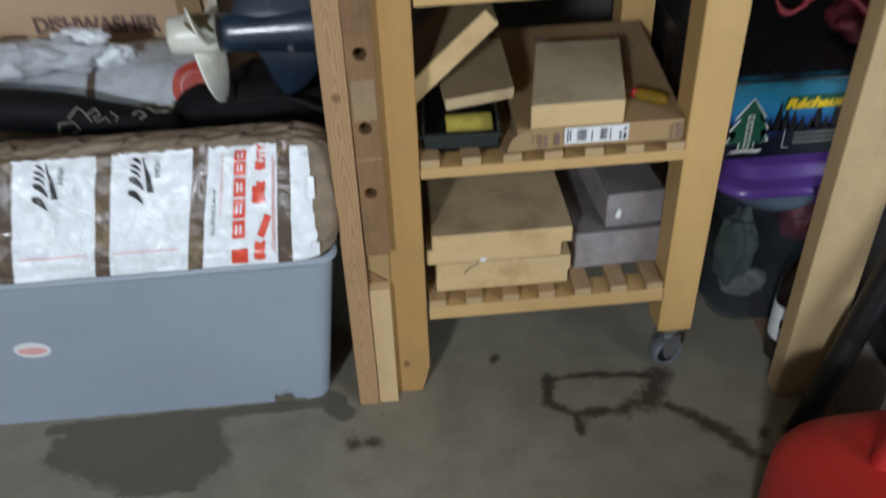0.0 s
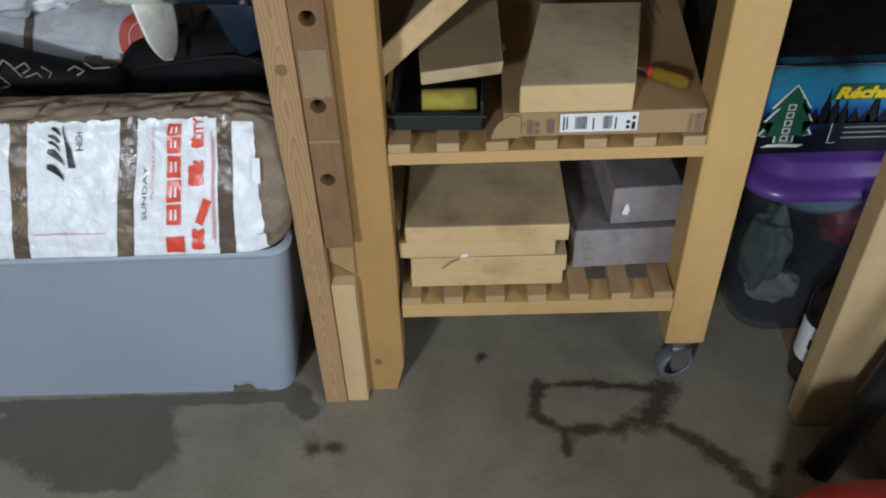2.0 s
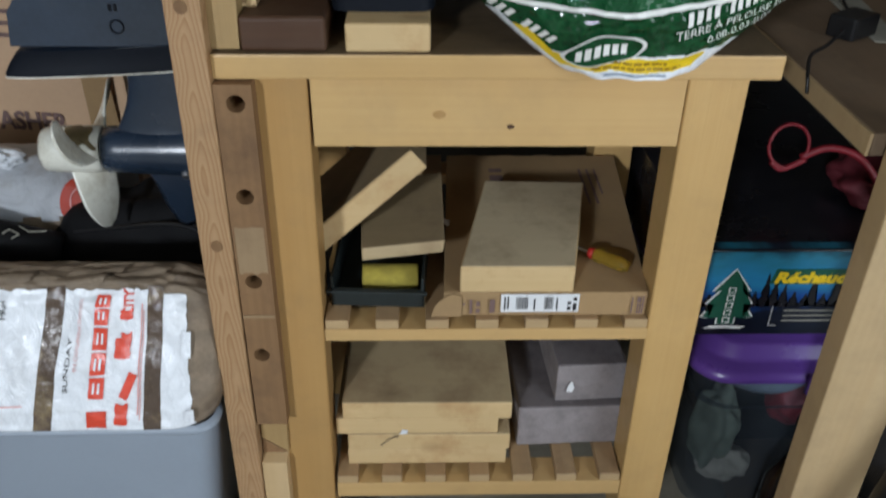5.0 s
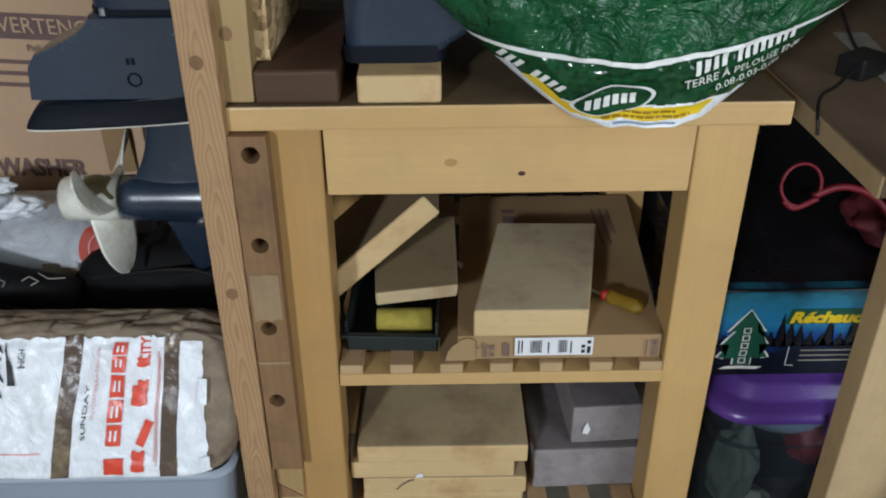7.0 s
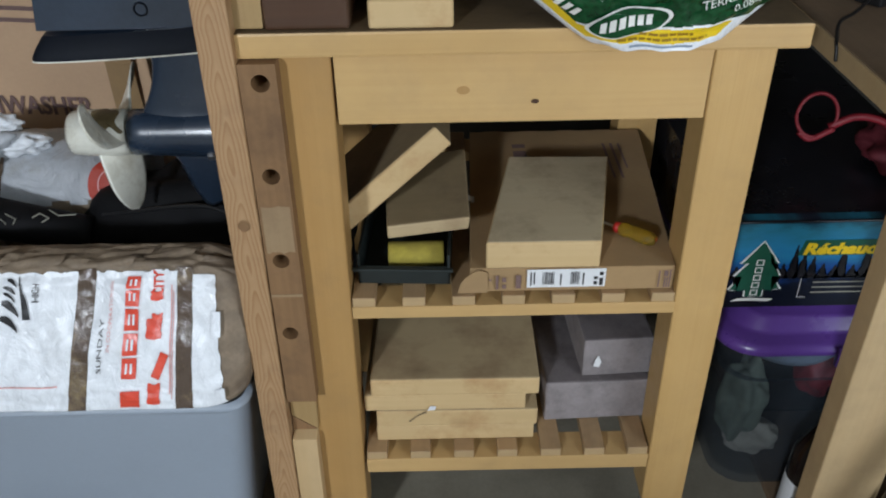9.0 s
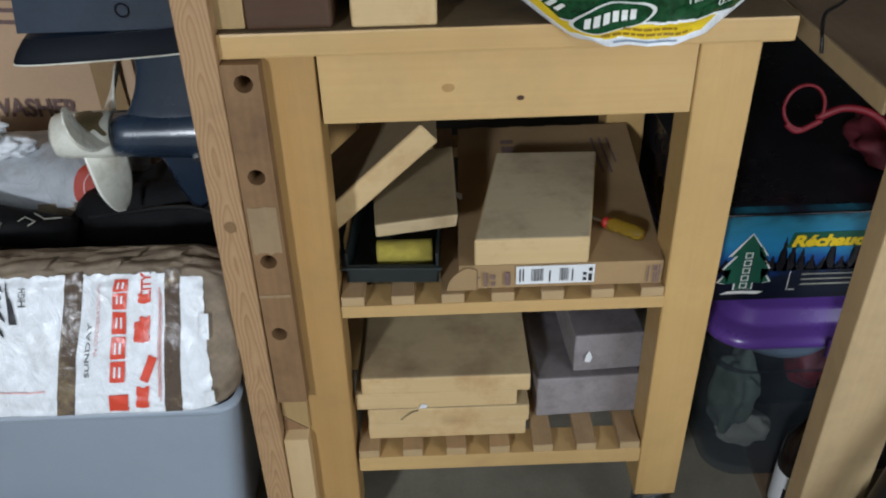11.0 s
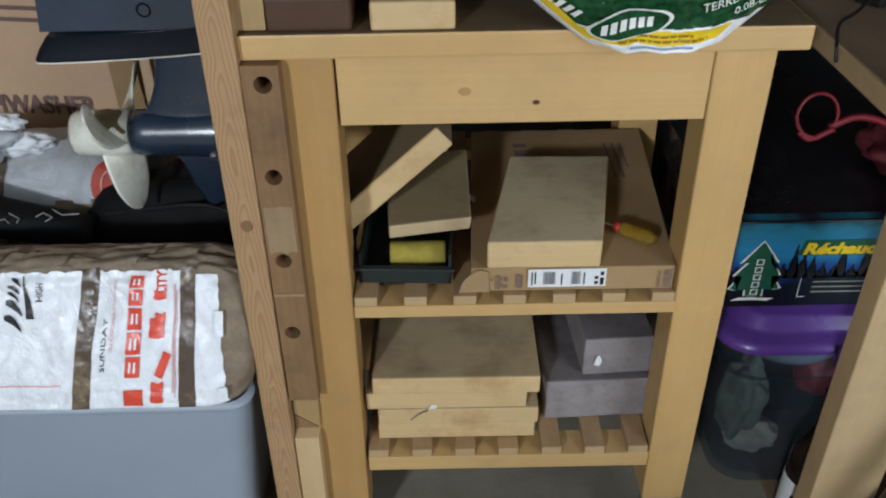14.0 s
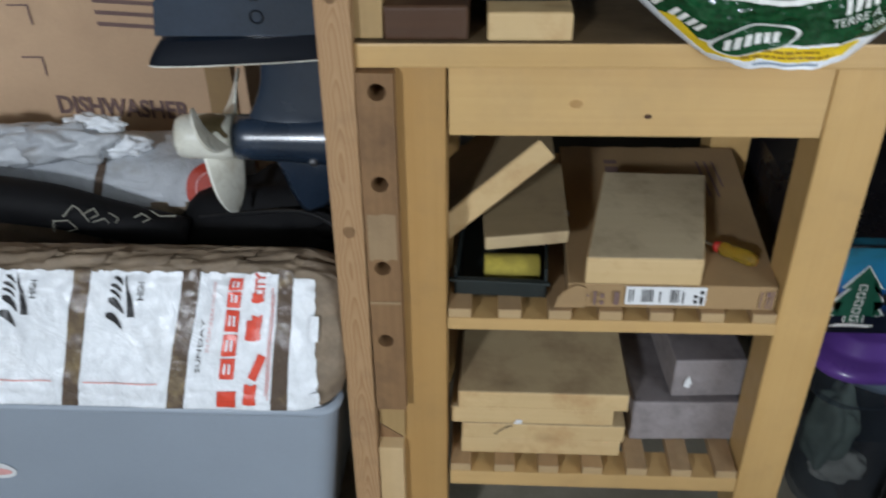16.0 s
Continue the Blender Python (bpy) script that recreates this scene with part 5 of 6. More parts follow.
def outboard_motor():
    mo = thing("outboard_motor", (-0.1, 1.26, 0.53), "navy blue outboard motor leg with a cream three-blade propeller", "outboard motor")
    along = MOTOR @ pose(0, 0, 0, 0, 90, 0)
    body = lathe([(0.0, 0.0), (0.0275, 0.0), (0.0300, 0.003), (0.0305, 0.02), (0.033, 0.06), (0.037, 0.12), (0.038, 0.16), (0.035, 0.19), (0.025, 0.215), (0.010, 0.228), (0.0, 0.23)], 40, along)
    part("gearcase", body, NAVY, mo, "glossy navy torpedo gearcase", smooth=True)

    def fin(outline, thick):
        """A fin in the leg's plane, thin at its edges."""
        bm = bmesh.new()
        n = len(outline)
        cx, cz = sum(p[0] for p in outline) / n, sum(p[1] for p in outline) / n
        rim = [bm.verts.new(MOTOR @ Vector((x, 0, z))) for x, z in outline]
        for side in (-1, 1):
            inner = [bm.verts.new(MOTOR @ Vector((cx + 0.72 * (x - cx), side * thick, cz + 0.72 * (z - cz)))) for x, z in outline]
            mid = bm.verts.new(MOTOR @ Vector((cx, side * thick * 1.12, cz)))
            for i in range(n):
                bm.faces.new((rim[i], rim[(i + 1) % n], inner[(i + 1) % n], inner[i]))
                bm.faces.new((inner[i], inner[(i + 1) % n], mid))
        return bm

    part("skeg", fin([(0.040, -0.022), (0.052, -0.045), (0.062, -0.080), (0.076, -0.112), (0.086, -0.117), (0.112, -0.107), (0.145, -0.074), (0.175, -0.03)], 0.007), NAVY, mo, "matt navy skeg fin", smooth=True)

    def leg(u, v):
        z = 0.010 + 0.165 * v
        x0 = 0.002 + 0.036 * math.sin(math.pi * min(1, v * 0.95)) ** 0.8 + 0.012 * v
        x1 = 0.205
        a = 2 * math.pi * u
        c, s = math.cos(a), math.sin(a)
        return tuple(MOTOR @ Vector(((x0 + x1) / 2 + (x1 - x0) / 2 * c, (0.015 + 0.004 * v + 0.013 * (1 - v) ** 9) * s, z)))

    part("leg", sheet(leg, 60, 40), NAVY, mo, smooth=True)

    # plate above the propeller: a broad slab, shade painted into its dark rounded edge and underside
    out = [(-0.078, 0.0), (-0.076, -0.045), (-0.060, -0.062), (0.03, -0.066), (0.13, -0.060), (0.195, -0.035), (0.205, 0.0), (0.195, 0.035), (0.13, 0.060), (0.03, 0.066), (-0.060, 0.062), (-0.076, 0.045)]
    ring = sweep([(x, y, 0) for x, y in out + out[:1]], 96)

    def edge(u, v):
        p = ring[int(round(u * 96))]
        k = int(round(v * 4))
        lift, grow = (0.0, 0.004, 0.013, 0.022, 0.027)[k], (1.0, 1.0, 0.94, 0.86, 0.80)[k]
        rise = 0.009 * max(0.0, min(1.0, (0.12 - p.x) / 0.2)) * -1
        return tuple(MOTOR @ Vector(((p.x - 0.1) * (1 - (1 - grow) * 0.45) + 0.1, p.y * grow, 0.128 + lift + rise)))

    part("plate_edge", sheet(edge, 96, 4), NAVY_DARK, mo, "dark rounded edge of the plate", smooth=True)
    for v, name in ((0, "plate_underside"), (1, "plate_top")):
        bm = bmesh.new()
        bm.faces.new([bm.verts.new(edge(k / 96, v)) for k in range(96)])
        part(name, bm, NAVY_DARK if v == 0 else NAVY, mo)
    part("edge_scuff", tube([edge(k / 96, 0) for k in range(2, 46)], 0.0010, 6), CREAM, mo, "pale lower edge line of the plate")

    # flat-sided block over the plate, swept up at its trailing end
    side = [(-0.066, 0.150), (0.19, 0.150), (0.19, 0.250), (0.022, 0.250), (0.012, 0.238), (-0.004, 0.226), (-0.050, 0.206), (-0.060, 0.192)]
    bm = bmesh.new()
    rows = []
    for y, k in ((-0.048, 0.985), (-0.040, 1.0), (0.040, 1.0), (0.048, 0.985)):
        rows.append([bm.verts.new(MOTOR @ Vector((0.1 + (x - 0.1) * k, y, 0.200 + (z - 0.200) * (0.94 if k < 1 else 1)))) for x, z in side])
    n = len(side)
    for a, b in zip(rows, rows[1:]):
        for k in range(n):
            bm.faces.new((a[k], a[(k + 1) % n], b[(k + 1) % n], b[k]))
    bm.faces.new(rows[0]), bm.faces.new(rows[-1][::-1])
    part("side_block", bm, NAVY, mo, "flat navy side casting with raised rings")
    for x in (0.062, 0.150):
        part("boss_ring", tube([MOTOR @ Vector((x + 0.0075 * math.cos(k * 0.3142), -0.0485, 0.176 + 0.0075 * math.sin(k * 0.3142))) for k in range(20)], 0.0012, 6, True), NAVY_DARK, mo)
    for x in (0.058, 0.064, 0.146, 0.152):
        part("cast_mark", box(-0.0018, 0.0018, -0.0008, 0.0008, -0.004, 0.004, 0.0003, 1, MOTOR @ pose(x, -0.0485, 0.198)), NAVY_DARK, mo)

    def neck(u, v):
        a = 2 * math.pi * u
        z = 0.254 + 0.31 * v
        c, s = math.cos(a), math.sin(a)
        k = (abs(c) ** 4 + abs(s) ** 4) ** (-1 / 4)
        return tuple(MOTOR @ Vector((0.110 + (0.088 + 0.02 * v) * k * c, (0.046 + 0.01 * v) * k * s, z)))

    part("exhaust_housing", sheet(neck, 60, 12), NAVY, mo, smooth=True)
    part("housing_seam", sheet(lambda u, v: tuple(Vector(neck(u, 0)) + Vector((0.002 * math.cos(2 * math.pi * u), 0.002 * math.sin(2 * math.pi * u), -0.004 + 0.006 * v))), 60, 1), NAVY_DARK, mo)
    part("drain_screw", lathe([(0.0, 0.003), (0.0052, 0.003), (0.0062, 0.0), (0.0062, -0.004)], 16, MOTOR @ pose(0.106, -0.031, -0.022, 125, 0, 0)), STEEL, mo)
    part("bolt", lathe([(0.0, 0.008), (0.0045, 0.008), (0.0045, 0.0)], 8, MOTOR @ pose(0.040, -0.044, 0.250, 0, 0, 0)), STEEL, mo)

    prop = part("propeller", lathe([(0.0, -0.003), (0.020, -0.003), (0.0295, -0.004), (0.0305, -0.02), (0.0300, -0.060), (0.0285, -0.074), (0.026, -0.078), (0.024, -0.072), (0.022, -0.060), (0.010, -0.058), (0.0, -0.058)], 40, along), CREAM, mo, "cream painted three-blade propeller", smooth=True)

    def blade(turn):
        def lay(u, v):
            r = 0.027 + 0.087 * v
            chord = (0.054 + 0.008 * math.sin(math.pi * v)) * math.sqrt(max(0.0, 1 - max(0.0, (v - 0.45) / 0.55) ** 2.2))
            pitch = math.atan2(0.036, r)
            t = (u - 0.5) * chord
            x = -0.024 + 0.006 * v + t * math.sin(pitch)
            ang = turn + t * math.cos(pitch) / r
            return tuple(MOTOR @ Vector((x, r * math.sin(ang), -r * math.cos(ang))))

        bm = sheet(lay, 16, 20)
        bmesh.ops.recalc_face_normals(bm, faces=bm.faces)
        bmesh.ops.solidify(bm, geom=list(bm.faces), thickness=0.0030)
        return bm

    for turn in (radians(-2), radians(118), radians(238)):
        part("blade", blade(turn), CREAM, prop, smooth=True)
    part("grease_stain", sheet(lambda u, v: tuple(along @ Vector(((0.0309 + 0.0003 * v) * math.cos(3.0 + 1.2 * u + 0.15 * math.sin(9 * v)), 0.0311 * math.sin(3.0 + 1.2 * u + 0.15 * math.sin(9 * v)), -0.052 + 0.036 * v + 0.012 * u + 0.004 * math.sin(7 * u)))), 16, 10), STAIN, prop, "brown grease stain on the hub", smooth=True)
    part("nut", lathe([(0.0, -0.057), (0.009, -0.058), (0.009, -0.066), (0.0, -0.067)], 8, along), STEEL, prop)


outboard_motor()


def black_sack():
    s = thing("black_sack", (-0.2, 1.36, 0.36), "slumped black plastic sack with thin white lettering strokes", "sack")
    part("cloth", blob((-0.19, 1.35, 0.435), (0.165, 0.095, 0.115), 0.28, 2, 2.0), BLACK_SOFT, s, smooth=True)
    part("neck", blob((-0.05, 1.33, 0.43), (0.11, 0.085, 0.10), 0.3, 5, 2.2), BLACK_SOFT, s, smooth=True)


black_sack()


def black_bag_left():
    s = thing("black_bag", (-0.6, 1.29, 0.40), "flat black bag with white brush lettering lying behind the bundle", "bag")
    part("cloth", tube(sweep([(-0.95, 1.29, 0.555), (-0.7, 1.285, 0.545), (-0.52, 1.28, 0.530), (-0.42, 1.28, 0.505), (-0.32, 1.29, 0.475)], 30), lambda t: 0.040 * (1 - 0.35 * t), 18), BLACK_SOFT, s, smooth=True)
    # white outlines of a torn print, too broken to read
    for pts in (((-0.500, 0.488), (-0.490, 0.512), (-0.468, 0.514), (-0.462, 0.496), (-0.478, 0.490)), ((-0.472, 0.522), (-0.455, 0.538), (-0.448, 0.532), (-0.438, 0.492)), ((-0.445, 0.524), (-0.428, 0.532), (-0.424, 0.522), (-0.436, 0.516)), ((-0.436, 0.508), (-0.418, 0.514), (-0.414, 0.494), (-0.400, 0.512), (-0.408, 0.524)), ((-0.378, 0.512), (-0.366, 0.519), (-0.358, 0.508), (-0.370, 0.501)), ((-0.352, 0.524), (-0.344, 0.511), (-0.322, 0.510))):
        line = [(x, 1.2400 + 0.16 * max(0.0, x + 0.46) + 0.5 * abs(z - 0.525) ** 1.1, z + 0.012) for x, z in pts]
        part("script_stroke", tube([p for a, c in zip(line, line[1:]) for p in (a, tuple(0.5 * (i + j) for i, j in zip(a, c)))] + [line[-1]], 0.0011, 6), GREY_CLOTH, s)


black_bag_left()
solo("black_hose", tube(sweep([(-0.30, 1.30, 0.50), (-0.15, 1.27, 0.53), (-0.08, 1.24, 0.52), (-0.03, 1.22, 0.50)], 24), 0.0035, 8), BLACK, "thin black cable lying behind the bundle", "cable", (-0.15, 1.27, 0.5))


# ---- right: shelving, stove carton, clear tote ----
def shelving_unit():
    u = thing("shelving_unit", (0.9, 1.3, 0), "home-made wooden shelving unit of pine posts and plywood", "shelving unit")
    part("post", hexa([(0.682, 1.010, 0), (0.771, 1.010, 0), (0.771, 1.048, 0), (0.682, 1.048, 0)], [(0.660, 0.991, 1.35), (0.749, 0.991, 1.35), (0.749, 1.029, 1.35), (0.660, 1.029, 1.35)], 0.003), POST_R, u, "pale pine front post")
    part("post", box(1.42, 1.458, 1.02, 1.109, 0, 1.35, 0.003), POST_R, u)
    part("post", box(0.68, 0.718, 1.72, 1.809, 0, 1.35, 0.003), POST_R, u)
    part("post", box(1.42, 1.458, 1.72, 1.809, 0, 1.35, 0.003), POST_R, u)
    part("shelf", hexa([(0.664, 1.052, 0.742), (1.46, 1.052, 0.742), (1.46, 1.80, 0.742), (0.664, 1.80, 0.742)], [(0.664, 1.052, 0.768), (1.46, 1.052, 0.768), (1.46, 1.80, 0.768), (0.664, 1.80, 0.768)], 0.002), PLY, u, "dusty plywood shelf board")
    part("edge_batten", box(0.6595, 0.6635, 1.052, 1.80, 0.742, 0.7675, 0.001), POST_R, u)
    part("bottom_board", box(0.718, 1.46, 1.05, 1.80, 0.0005, 0.014, 0.001), PLY, u, "thin plywood board lying on the floor")


shelving_unit()


def stove_carton():
    x0, x1, y0, y1, z0, z1 = 0.556, 0.905, 1.184, 1.86, 0.3985, 0.5395
    c = thing("stove_carton", (x0, y0, z0), "black and blue printed camping stove carton standing on a tote lid", "cardboard box")
    part("body", box(x0, x1, y0 + 0.0012, y1, z0, z1, 0.002), BLACK_CARD, c)
    part("front_print", patch(x0 + 0.002, x1 - 0.002, z0 + 0.002, z1 - 0.002, front(0, y0, 0), 1, 1), DUSK, c, "blue dusk picture print")
    part("top_edge", patch(x0 + 0.002, x1 - 0.002, y0 + 0.004, y0 + 0.02, lambda a, b: (a, b, z1 + 0.0008), 1, 1), DUSK, c)
    f = front(0, y0 - 0.0008, 0)
    rnd = random.Random(12)
    # dark spruces of the picture
    for k in range(26):
        x = x0 + 0.012 + 0.330 * k / 25 + 0.006 * rnd.random()
        h = 0.022 + 0.045 * rnd.random() ** 3
        base = z0 + 0.050
        pts, steps = [], 5
        for i in range(steps + 1):
            t = i / steps
            w = 0.009 * (1 - t) + 0.0008
            pts += [(w, h * t), (w * 0.55, h * min(1, t + 0.09))]
        outline = [(x + a, base + b) for a, b in pts] + [(x - a, base + b) for a, b in pts[::-1]]
        part("tree_print", flat(outline, f), BLACK_CARD, c)
    # emblem: a fir tree outline in white round green
    g, g2 = front(0.6145, y0 - 0.0016, 0.4205), front(0.6145, y0 - 0.0024, 0.4205)
    half = [(0.0115, 0.0), (0.0115, 0.011), (0.024, 0.010), (0.034, 0.0125), (0.026, 0.026), (0.020, 0.034), (0.030, 0.034), (0.022, 0.046), (0.0145, 0.056), (0.0245, 0.054), (0.012, 0.072), (0.0, 0.090)]
    tree = half + [(-a, b) for a, b in half[::-1]]
    part("emblem_border", flat([(a * 1.07 + (0.0012 if a > 0 else -0.0012 if a < 0 else 0), b * 1.03 - 0.001) for a, b in tree], g), INK_WHITE, c)
    part("emblem", flat(tree, g2), INK_TEAL, c, "green fir tree emblem")
    part("emblem_base", flat([(-0.03, -0.008), (-0.02, -0.003), (0.0, -0.0025), (0.03, -0.0045), (0.022, -0.009), (0.0, -0.0075)], g2), INK_WHITE, c)
    h = front(0.6145, y0 - 0.0032, 0.4205)
    for k in range(5):
        z = 0.062 - 0.0125 * k
        part("emblem_stroke", join(patch(-0.0052, -0.0034, z - 0.0095, z, h, 1, 1), patch(0.0034, 0.0052, z - 0.0095, z, h, 1, 1), patch(-0.0034, 0.0034, z - 0.0095, z - 0.008, h, 1, 1), patch(-0.0034, 0.0034, z - 0.0015, z, h, 1, 1)), INK_WHITE, c)
    part("lettering", letters("Réchaud", 0.0235, lambda a, b: (0.6685 + a, y0 - 0.002, 0.4895 + b), shear=0.25, squeeze=1.2, bold=0.0013), INK_YELLOW, c, "bold yellow word")
    part("lettering_shadow", patch(0.6635, 0.780, 0.4865, 0.5110, lambda a, b: (a + 0.25 * (b - 0.4895), y0 - 0.0012, b), 1, 1), INK_TEAL, c)
    for k, w in enumerate((0.085, 0.10, 0.095, 0.09)):
        part("print_bar", patch(0.694, 0.694 + w, 0.449 - 0.0085 * k, 0.4512 - 0.0085 * k, f, 1, 1), GREY_CLOTH, c)
    part("bracket", join(patch(0.6765, 0.6775, 0.416, 0.452, f, 1, 1), patch(0.6765, 0.688, 0.451, 0.452, f, 1, 1), patch(0.6765, 0.688, 0.416, 0.417, f, 1, 1)), INK_WHITE, c)
    part("gloss_scuff", patch(0, 0.018, 0, 0.006, lambda a, b: (0.585 + a, y0 + 0.12 + 3 * b, z1 + 0.0008), 2, 2), GREY_CLOTH, c)


stove_carton()


def clear_tote():
    t = thing("clear_tote", (0.75, 1.3, 0.0145), "clear plastic storage tote with a glossy purple lid", "storage box")

    def outline(x0, x1, y0, y1, r, n=8):
        out = []
        for cx, cy, a0 in ((x0 + r, y0 + r, 180), (x1 - r, y0 + r, 270), (x1 - r, y1 - r, 0), (x0 + r, y1 - r, 90)):
            out += [(cx + r * math.cos(radians(a0 + 90 * k / n)), cy + r * math.sin(radians(a0 + 90 * k / n))) for k in range(n + 1)]
        return out

    def loft(levels):
        bm = bmesh.new()
        rings = [[bm.verts.new((x, y, z)) for x, y in outline(*o)] for o, z in levels]
        n = len(rings[0])
        for a, b in zip(rings, rings[1:]):
            for k in range(n):
                bm.faces.new((a[k], a[(k + 1) % n], b[(k + 1) % n], b[k]))
        return bm, rings

    bm, rings = loft([((0.638, 0.975, 1.20, 1.56, 0.05), 0.0150), ((0.628, 0.985, 1.19, 1.57, 0.05), 0.03), ((0.612, 1.0, 1.178, 1.585, 0.05), 0.27), ((0.598, 1.012, 1.166, 1.60, 0.05), 0.275), ((0.592, 1.018, 1.160, 1.605, 0.05), 0.350)])
    bm.faces.new(rings[0][::-1])
    body = part("body", bm, CLEAR, t, "cloudy clear plastic walls", smooth=True)
    bm, rings = loft([((0.582, 1.028, 1.150, 1.615, 0.055), 0.338), ((0.579, 1.031, 1.146, 1.619, 0.057), 0.341), ((0.579, 1.031, 1.146, 1.619, 0.057), 0.350), ((0.586, 1.024, 1.153, 1.612, 0.055), 0.358), ((0.600, 1.010, 1.168, 1.598, 0.05), 0.359), ((0.606, 1.004, 1.174, 1.592, 0.046), 0.364), ((0.612, 0.998, 1.180, 1.586, 0.042), 0.381), ((0.618, 0.992, 1.186, 1.580, 0.04), 0.385), ((0.650, 0.960, 1.218, 1.548, 0.03), 0.3855), ((0.656, 0.954, 1.224, 1.542, 0.028), 0.396), ((0.664, 0.946, 1.232, 1.534, 0.024), 0.398)])
    bm.faces.new(rings[-1])
    part("lid", bm, PURPLE, t, "glossy purple snap lid", smooth=True)
    part("latch", box(0.735, 0.80, 1.1395, 1.148, 0.324, 0.358, 0.003), PURPLE, t)


clear_tote()
solo("folded_cloth", blob((0.672, 1.255, 0.155), (0.036, 0.035, 0.085), 0.35, 1, 2.2), GREENISH, "crumpled pale green cloth seen through a clear tote", "cloth", (0.672, 1.255, 0.03), smooth=True)
solo("folded_cloth", blob((0.705, 1.262, 0.062), (0.045, 0.03, 0.030), 0.35, 6, 2.2), GREY_CLOTH, "crumpled pale grey cloth at the bottom of a clear tote", "cloth", (0.7, 1.26, 0.03), smooth=True)
solo("red_cloth", blob((0.795, 1.255, 0.225), (0.05, 0.035, 0.06), 0.3, 3, 2.0), RED_CORD, "wine-red cloth seen through a clear tote", "cloth", (0.8, 1.26, 0.16), smooth=True)
solo("inner_basin", lathe([(0.0, 0.27), (0.075, 0.272), (0.088, 0.29), (0.096, 0.335), (0.093, 0.335), (0.085, 0.292), (0.0, 0.277)], 40, pose(0.722, 1.268, 0) @ Matrix.Diagonal((1.0, 0.9, 1.0, 1))), BLUE_GREY, "pale blue-grey plastic basin inside a clear tote", "basin", (0.72, 1.28, 0.27), smooth=True)
solo("dark_stack", box(0.72, 0.96, 1.34, 1.54, 0.032, 0.265, 0.01), BLACK_SOFT, "dark folded things filling a clear tote", "cloth", (0.83, 1.42, 0.032))


def wine_bottle():
    b = thing("bottle", (0.722, 1.098, 0.0145), "dark glass bottle with a white paper label beside the post", "bottle")
    m = pose(0.729, 1.103, 0.0145)
    part("glass", lathe([(0.0, 0.0), (0.030, 0.0), (0.034, 0.004), (0.0345, 0.16), (0.032, 0.185), (0.018, 0.22), (0.0135, 0.235), (0.0135, 0.285), (0.015, 0.288), (0.015, 0.296), (0.0, 0.297)], 40, m), BOTTLE, b, smooth=True)
    part("label", lathe([(0.0349, 0.052), (0.0351, 0.053), (0.0351, 0.128), (0.0349, 0.129)], 40, m), PAPER, b, "white paper label", smooth=True)
    for k, (a0, a1, z0, z1) in enumerate(((-148, -130, 0.082, 0.104), (-126, -116, 0.084, 0.10), (-112, -98, 0.084, 0.102), (-140, -104, 0.068, 0.072))):
        part("print_bar", sheet(lambda u, v: tuple(m @ Vector((0.0356 * math.cos(radians(a0 + (a1 - a0) * u)), 0.0356 * math.sin(radians(a0 + (a1 - a0) * u)), z0 + (z1 - z0) * v))), 5, 1), INK_BLACK, b)


wine_bottle()
solo("black_pipe", tube([(0.690, 0.928, 0.0), (0.735, 0.945, 0.16), (0.785, 0.966, 0.36), (0.90, 1.008, 0.82), (0.98, 1.04, 1.15)], 0.021, 24), PIPE, "black steel pipe leaning on the shelving unit", "pipe", (0.69, 0.928, 0), smooth=True)


def grey_case():
    c = thing("tool_case", (0.86, 0.93, 0), "grey plastic tool case with black latches on the floor", "tool case")
    part("body", box(0.775, 1.10, 0.875, 0.985, 0.0, 0.17, 0.008, 3), GREY_CASE, c)
    part("handle", box(0.795, 0.865, 0.862, 0.876, 0.055, 0.12, 0.006, 3), BLACK, c, "black moulded latch")
    part("latch", box(0.80, 0.825, 0.858, 0.864, 0.10, 0.125, 0.002), STEEL, c)
    part("dark_top", box(0.78, 1.095, 0.88, 0.98, 0.1705, 0.235, 0.008, 3), BLACK, c)


grey_case()


def gas_can():
    c = thing("fuel_can", (0.68, 0.66, 0), "red plastic fuel can on the concrete floor", "fuel can")

    def skin(u, v):
        a = 2 * math.pi * u
        z = 0.255 * math.sin(v * math.pi / 2) ** 0.8 if v < 1 else 0.255
        prof = min(1.0, v / 0.04) if v < 0.04 else 1.0
        shrink = 1.0 if v < 0.62 else math.sqrt(max(0.0, 1 - ((v - 0.62) / 0.40) ** 2.4))
        c, s = math.cos(a), math.sin(a)
        k = (abs(c) ** 4.5 + abs(s) ** 4.5) ** (-1 / 4.5)
        z = 0.262 * (1 - (1 - v) ** 1.15) if v < 0.62 else 0.262 * (1 - 0.38**1.15) + 0.088 * math.sin((v - 0.62) / 0.38 * math.pi / 2)
        return (0.700 + 0.185 * k * c * shrink * (0.97 + 0.03 * prof), 0.640 + 0.135 * k * s * shrink, z)

    part("shell", sheet(skin, 72, 30), RED_PLASTIC, c, "rounded red blow-moulded shell", smooth=True)
    part("handle", tube(sweep([(0.62, 0.66, 0.248), (0.64, 0.66, 0.30), (0.72, 0.66, 0.315), (0.79, 0.66, 0.29), (0.80, 0.66, 0.235)], 24), 0.014, 14), RED_PLASTIC, c, smooth=True)
    part("cap", lathe([(0.0, 0.03), (0.022, 0.03), (0.026, 0.026), (0.026, -0.012), (0.0, -0.012)], 28, pose(0.83, 0.62, 0.255)), BLACK, c, "black screw cap")


gas_can()


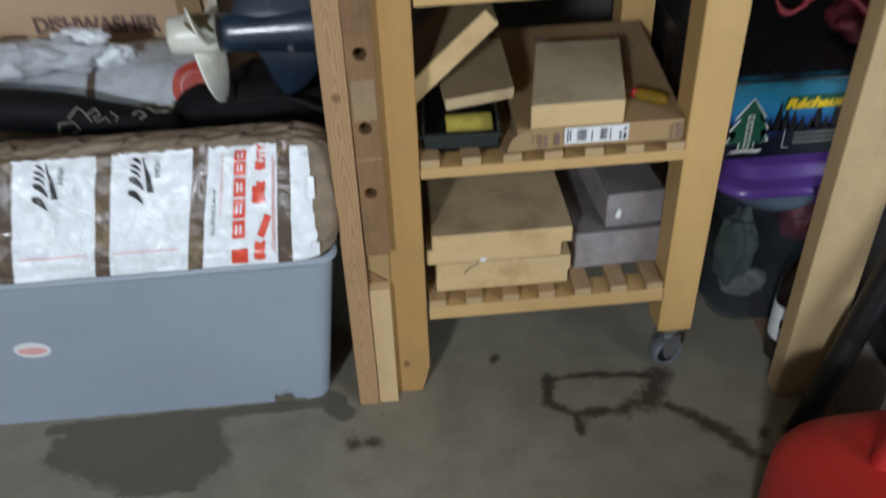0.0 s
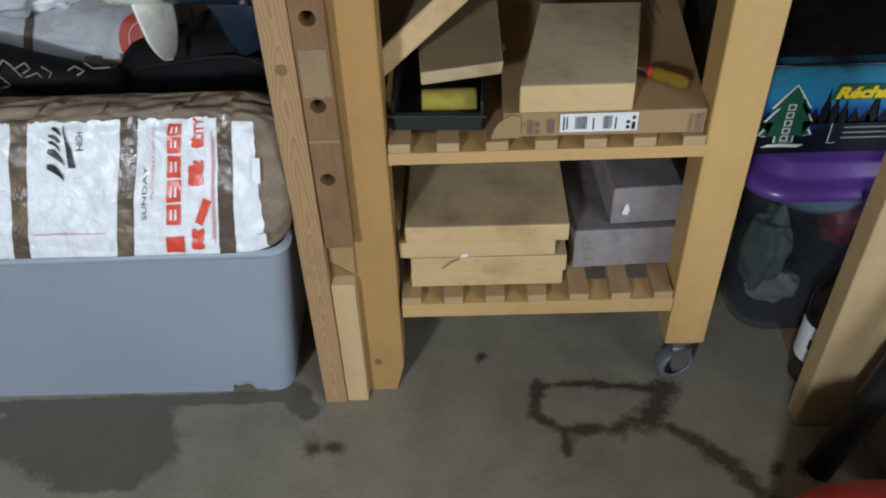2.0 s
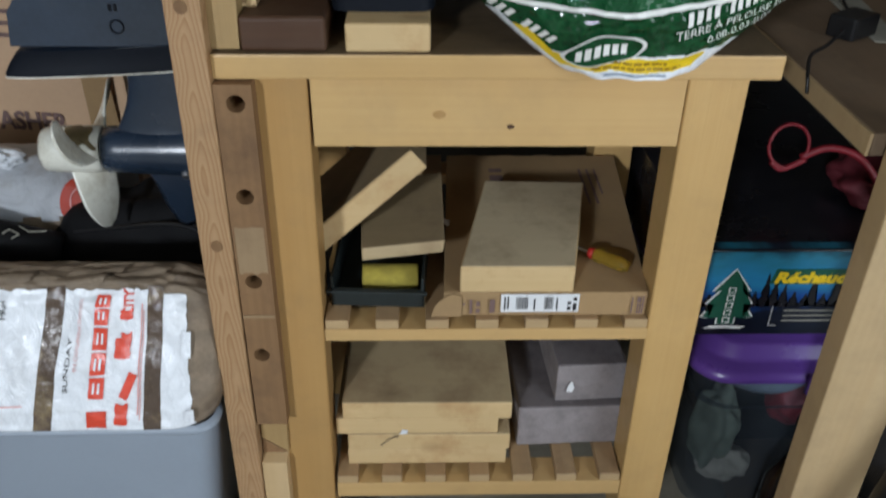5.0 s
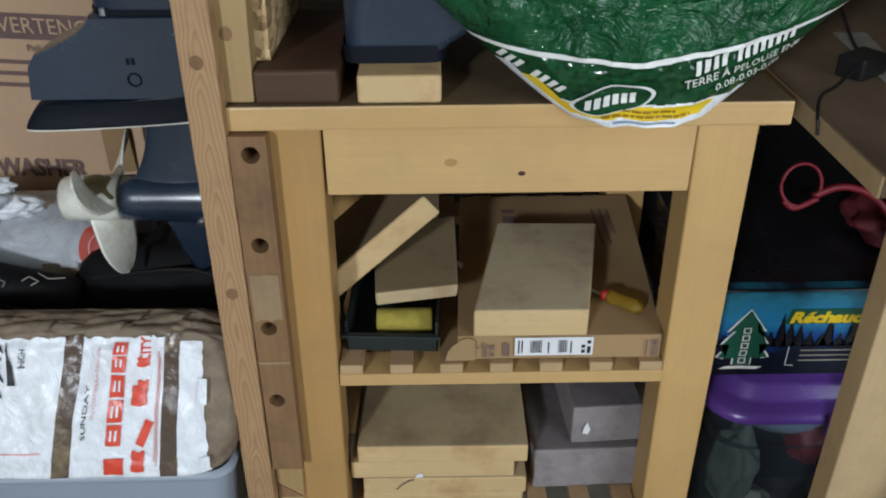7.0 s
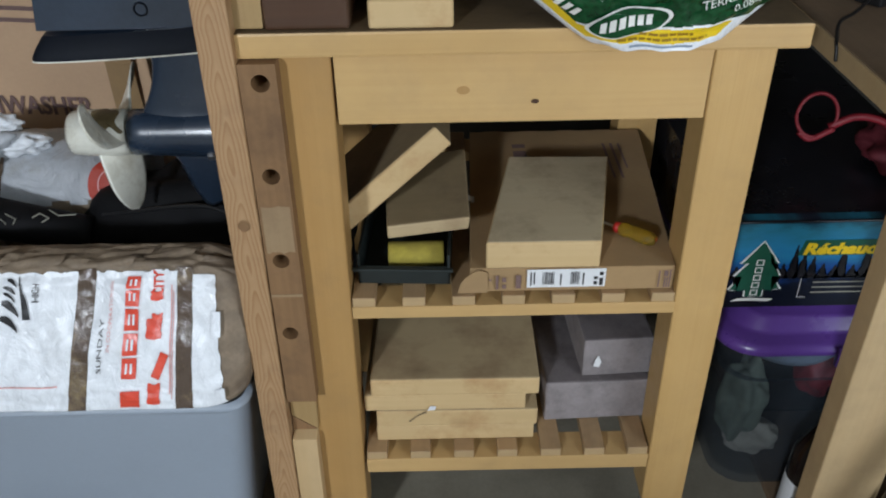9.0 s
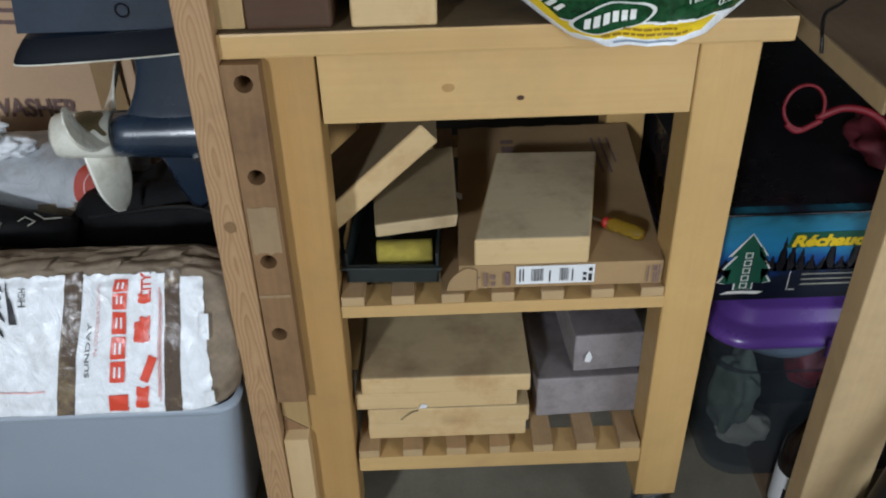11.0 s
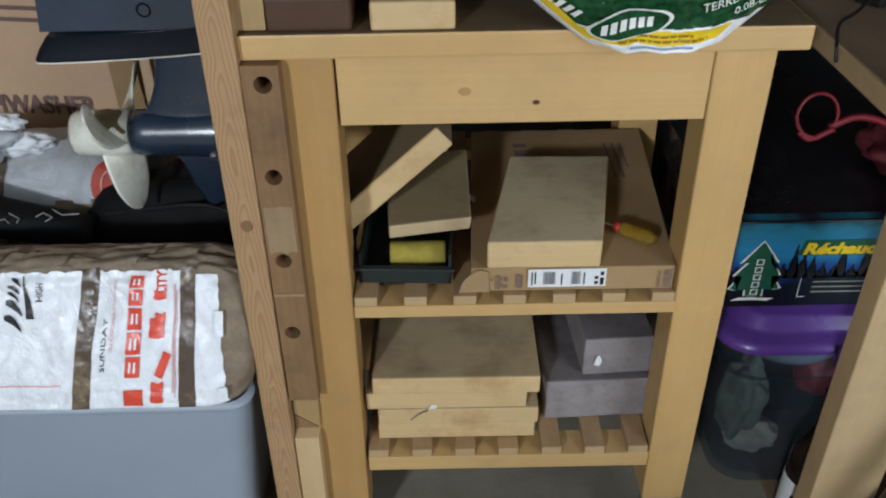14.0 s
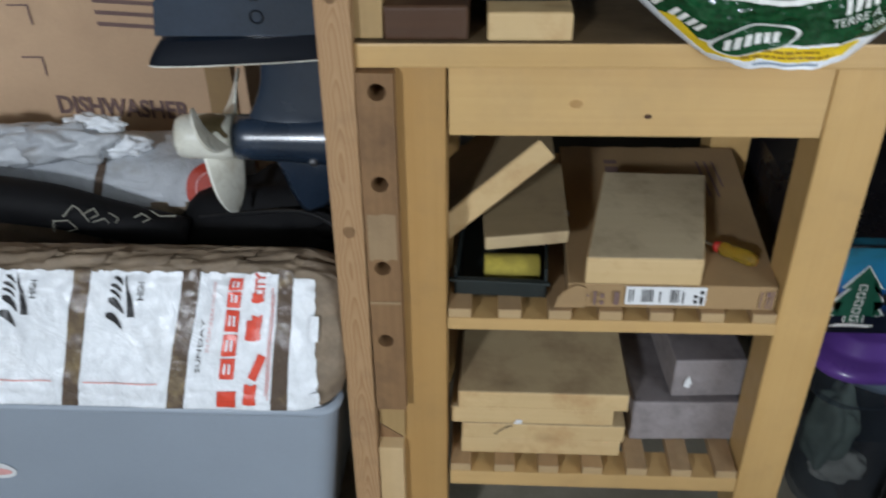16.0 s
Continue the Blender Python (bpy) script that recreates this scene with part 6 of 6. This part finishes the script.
def red_strap():
    s = thing("red_strap", (0.72, 1.31, 0.541), "red rubber strap looped over the stove carton", "strap")
    loop = [(0.705 + 0.028 * math.cos(k * 0.2618), 1.312 + 0.006 * math.sin(k * 0.2618), 0.630 + 0.030 * math.sin(k * 0.2618)) for k in range(24)]
    part("loop", tube(loop, 0.0026, 10, True), RED_CORD, s, smooth=True)
    part("tail", tube(sweep([(0.725, 1.312, 0.612), (0.76, 1.305, 0.63), (0.80, 1.29, 0.62), (0.835, 1.27, 0.575), (0.85, 1.25, 0.5455)], 24), 0.0052, 10), RED_CORD, s, smooth=True)
    part("grip", tube(sweep([(0.683, 1.308, 0.607), (0.70, 1.306, 0.597), (0.73, 1.306, 0.612)], 12), 0.0040, 10), RED_CORD, s, smooth=True)

red_strap()
solo("red_cloth", blob((0.872, 1.33, 0.568), (0.075, 0.08, 0.034), 0.35, 9, 2.4), WINE, "dark red cloth lying on the stove carton", "cloth", (0.855, 1.33, 0.5405), smooth=True)


def charger():
    c = thing("charger", (0.80, 1.42, 0.769), "black power adapter with a thin cable on a shelf", "charger")
    part("body", box(-0.03, 0.03, -0.02, 0.02, 0, 0.03, 0.004, 2, pose(0.775, 1.365, 0.7695, 0, 0, 35)), BLACK, c)
    part("cable", tube(sweep([(0.76, 1.35, 0.785), (0.72, 1.31, 0.774), (0.685, 1.275, 0.773), (0.657, 1.215, 0.771), (0.6540, 1.204, 0.765), (0.6545, 1.20, 0.752)], 40), 0.0022, 8), BLACK, c, smooth=True)
    part("cable", tube(sweep([(0.79, 1.385, 0.785), (0.795, 1.45, 0.795), (0.80, 1.56, 0.86), (0.78, 1.60, 0.98)], 30), 0.0022, 8), BLACK, c, smooth=True)


charger()
solo("pale_card", hexa([(0.795, 1.335, 0.7692), (0.835, 1.335, 0.7692), (0.87, 1.56, 0.7692), (0.82, 1.56, 0.7692)], [(0.795, 1.335, 0.771), (0.835, 1.335, 0.771), (0.87, 1.56, 0.771), (0.82, 1.56, 0.771)], 0.0003, 1), GREY_CLOTH, "dull pale card strip lying on a shelf", "card", (0.82, 1.45, 0.7692))
solo("shelf_carton", box(0.92, 1.30, 1.15, 1.60, 0.7692, 1.10, 0.004), CARD, "brown cardboard box standing on a plywood shelf", "cardboard box", (1.1, 1.4, 0.7692))
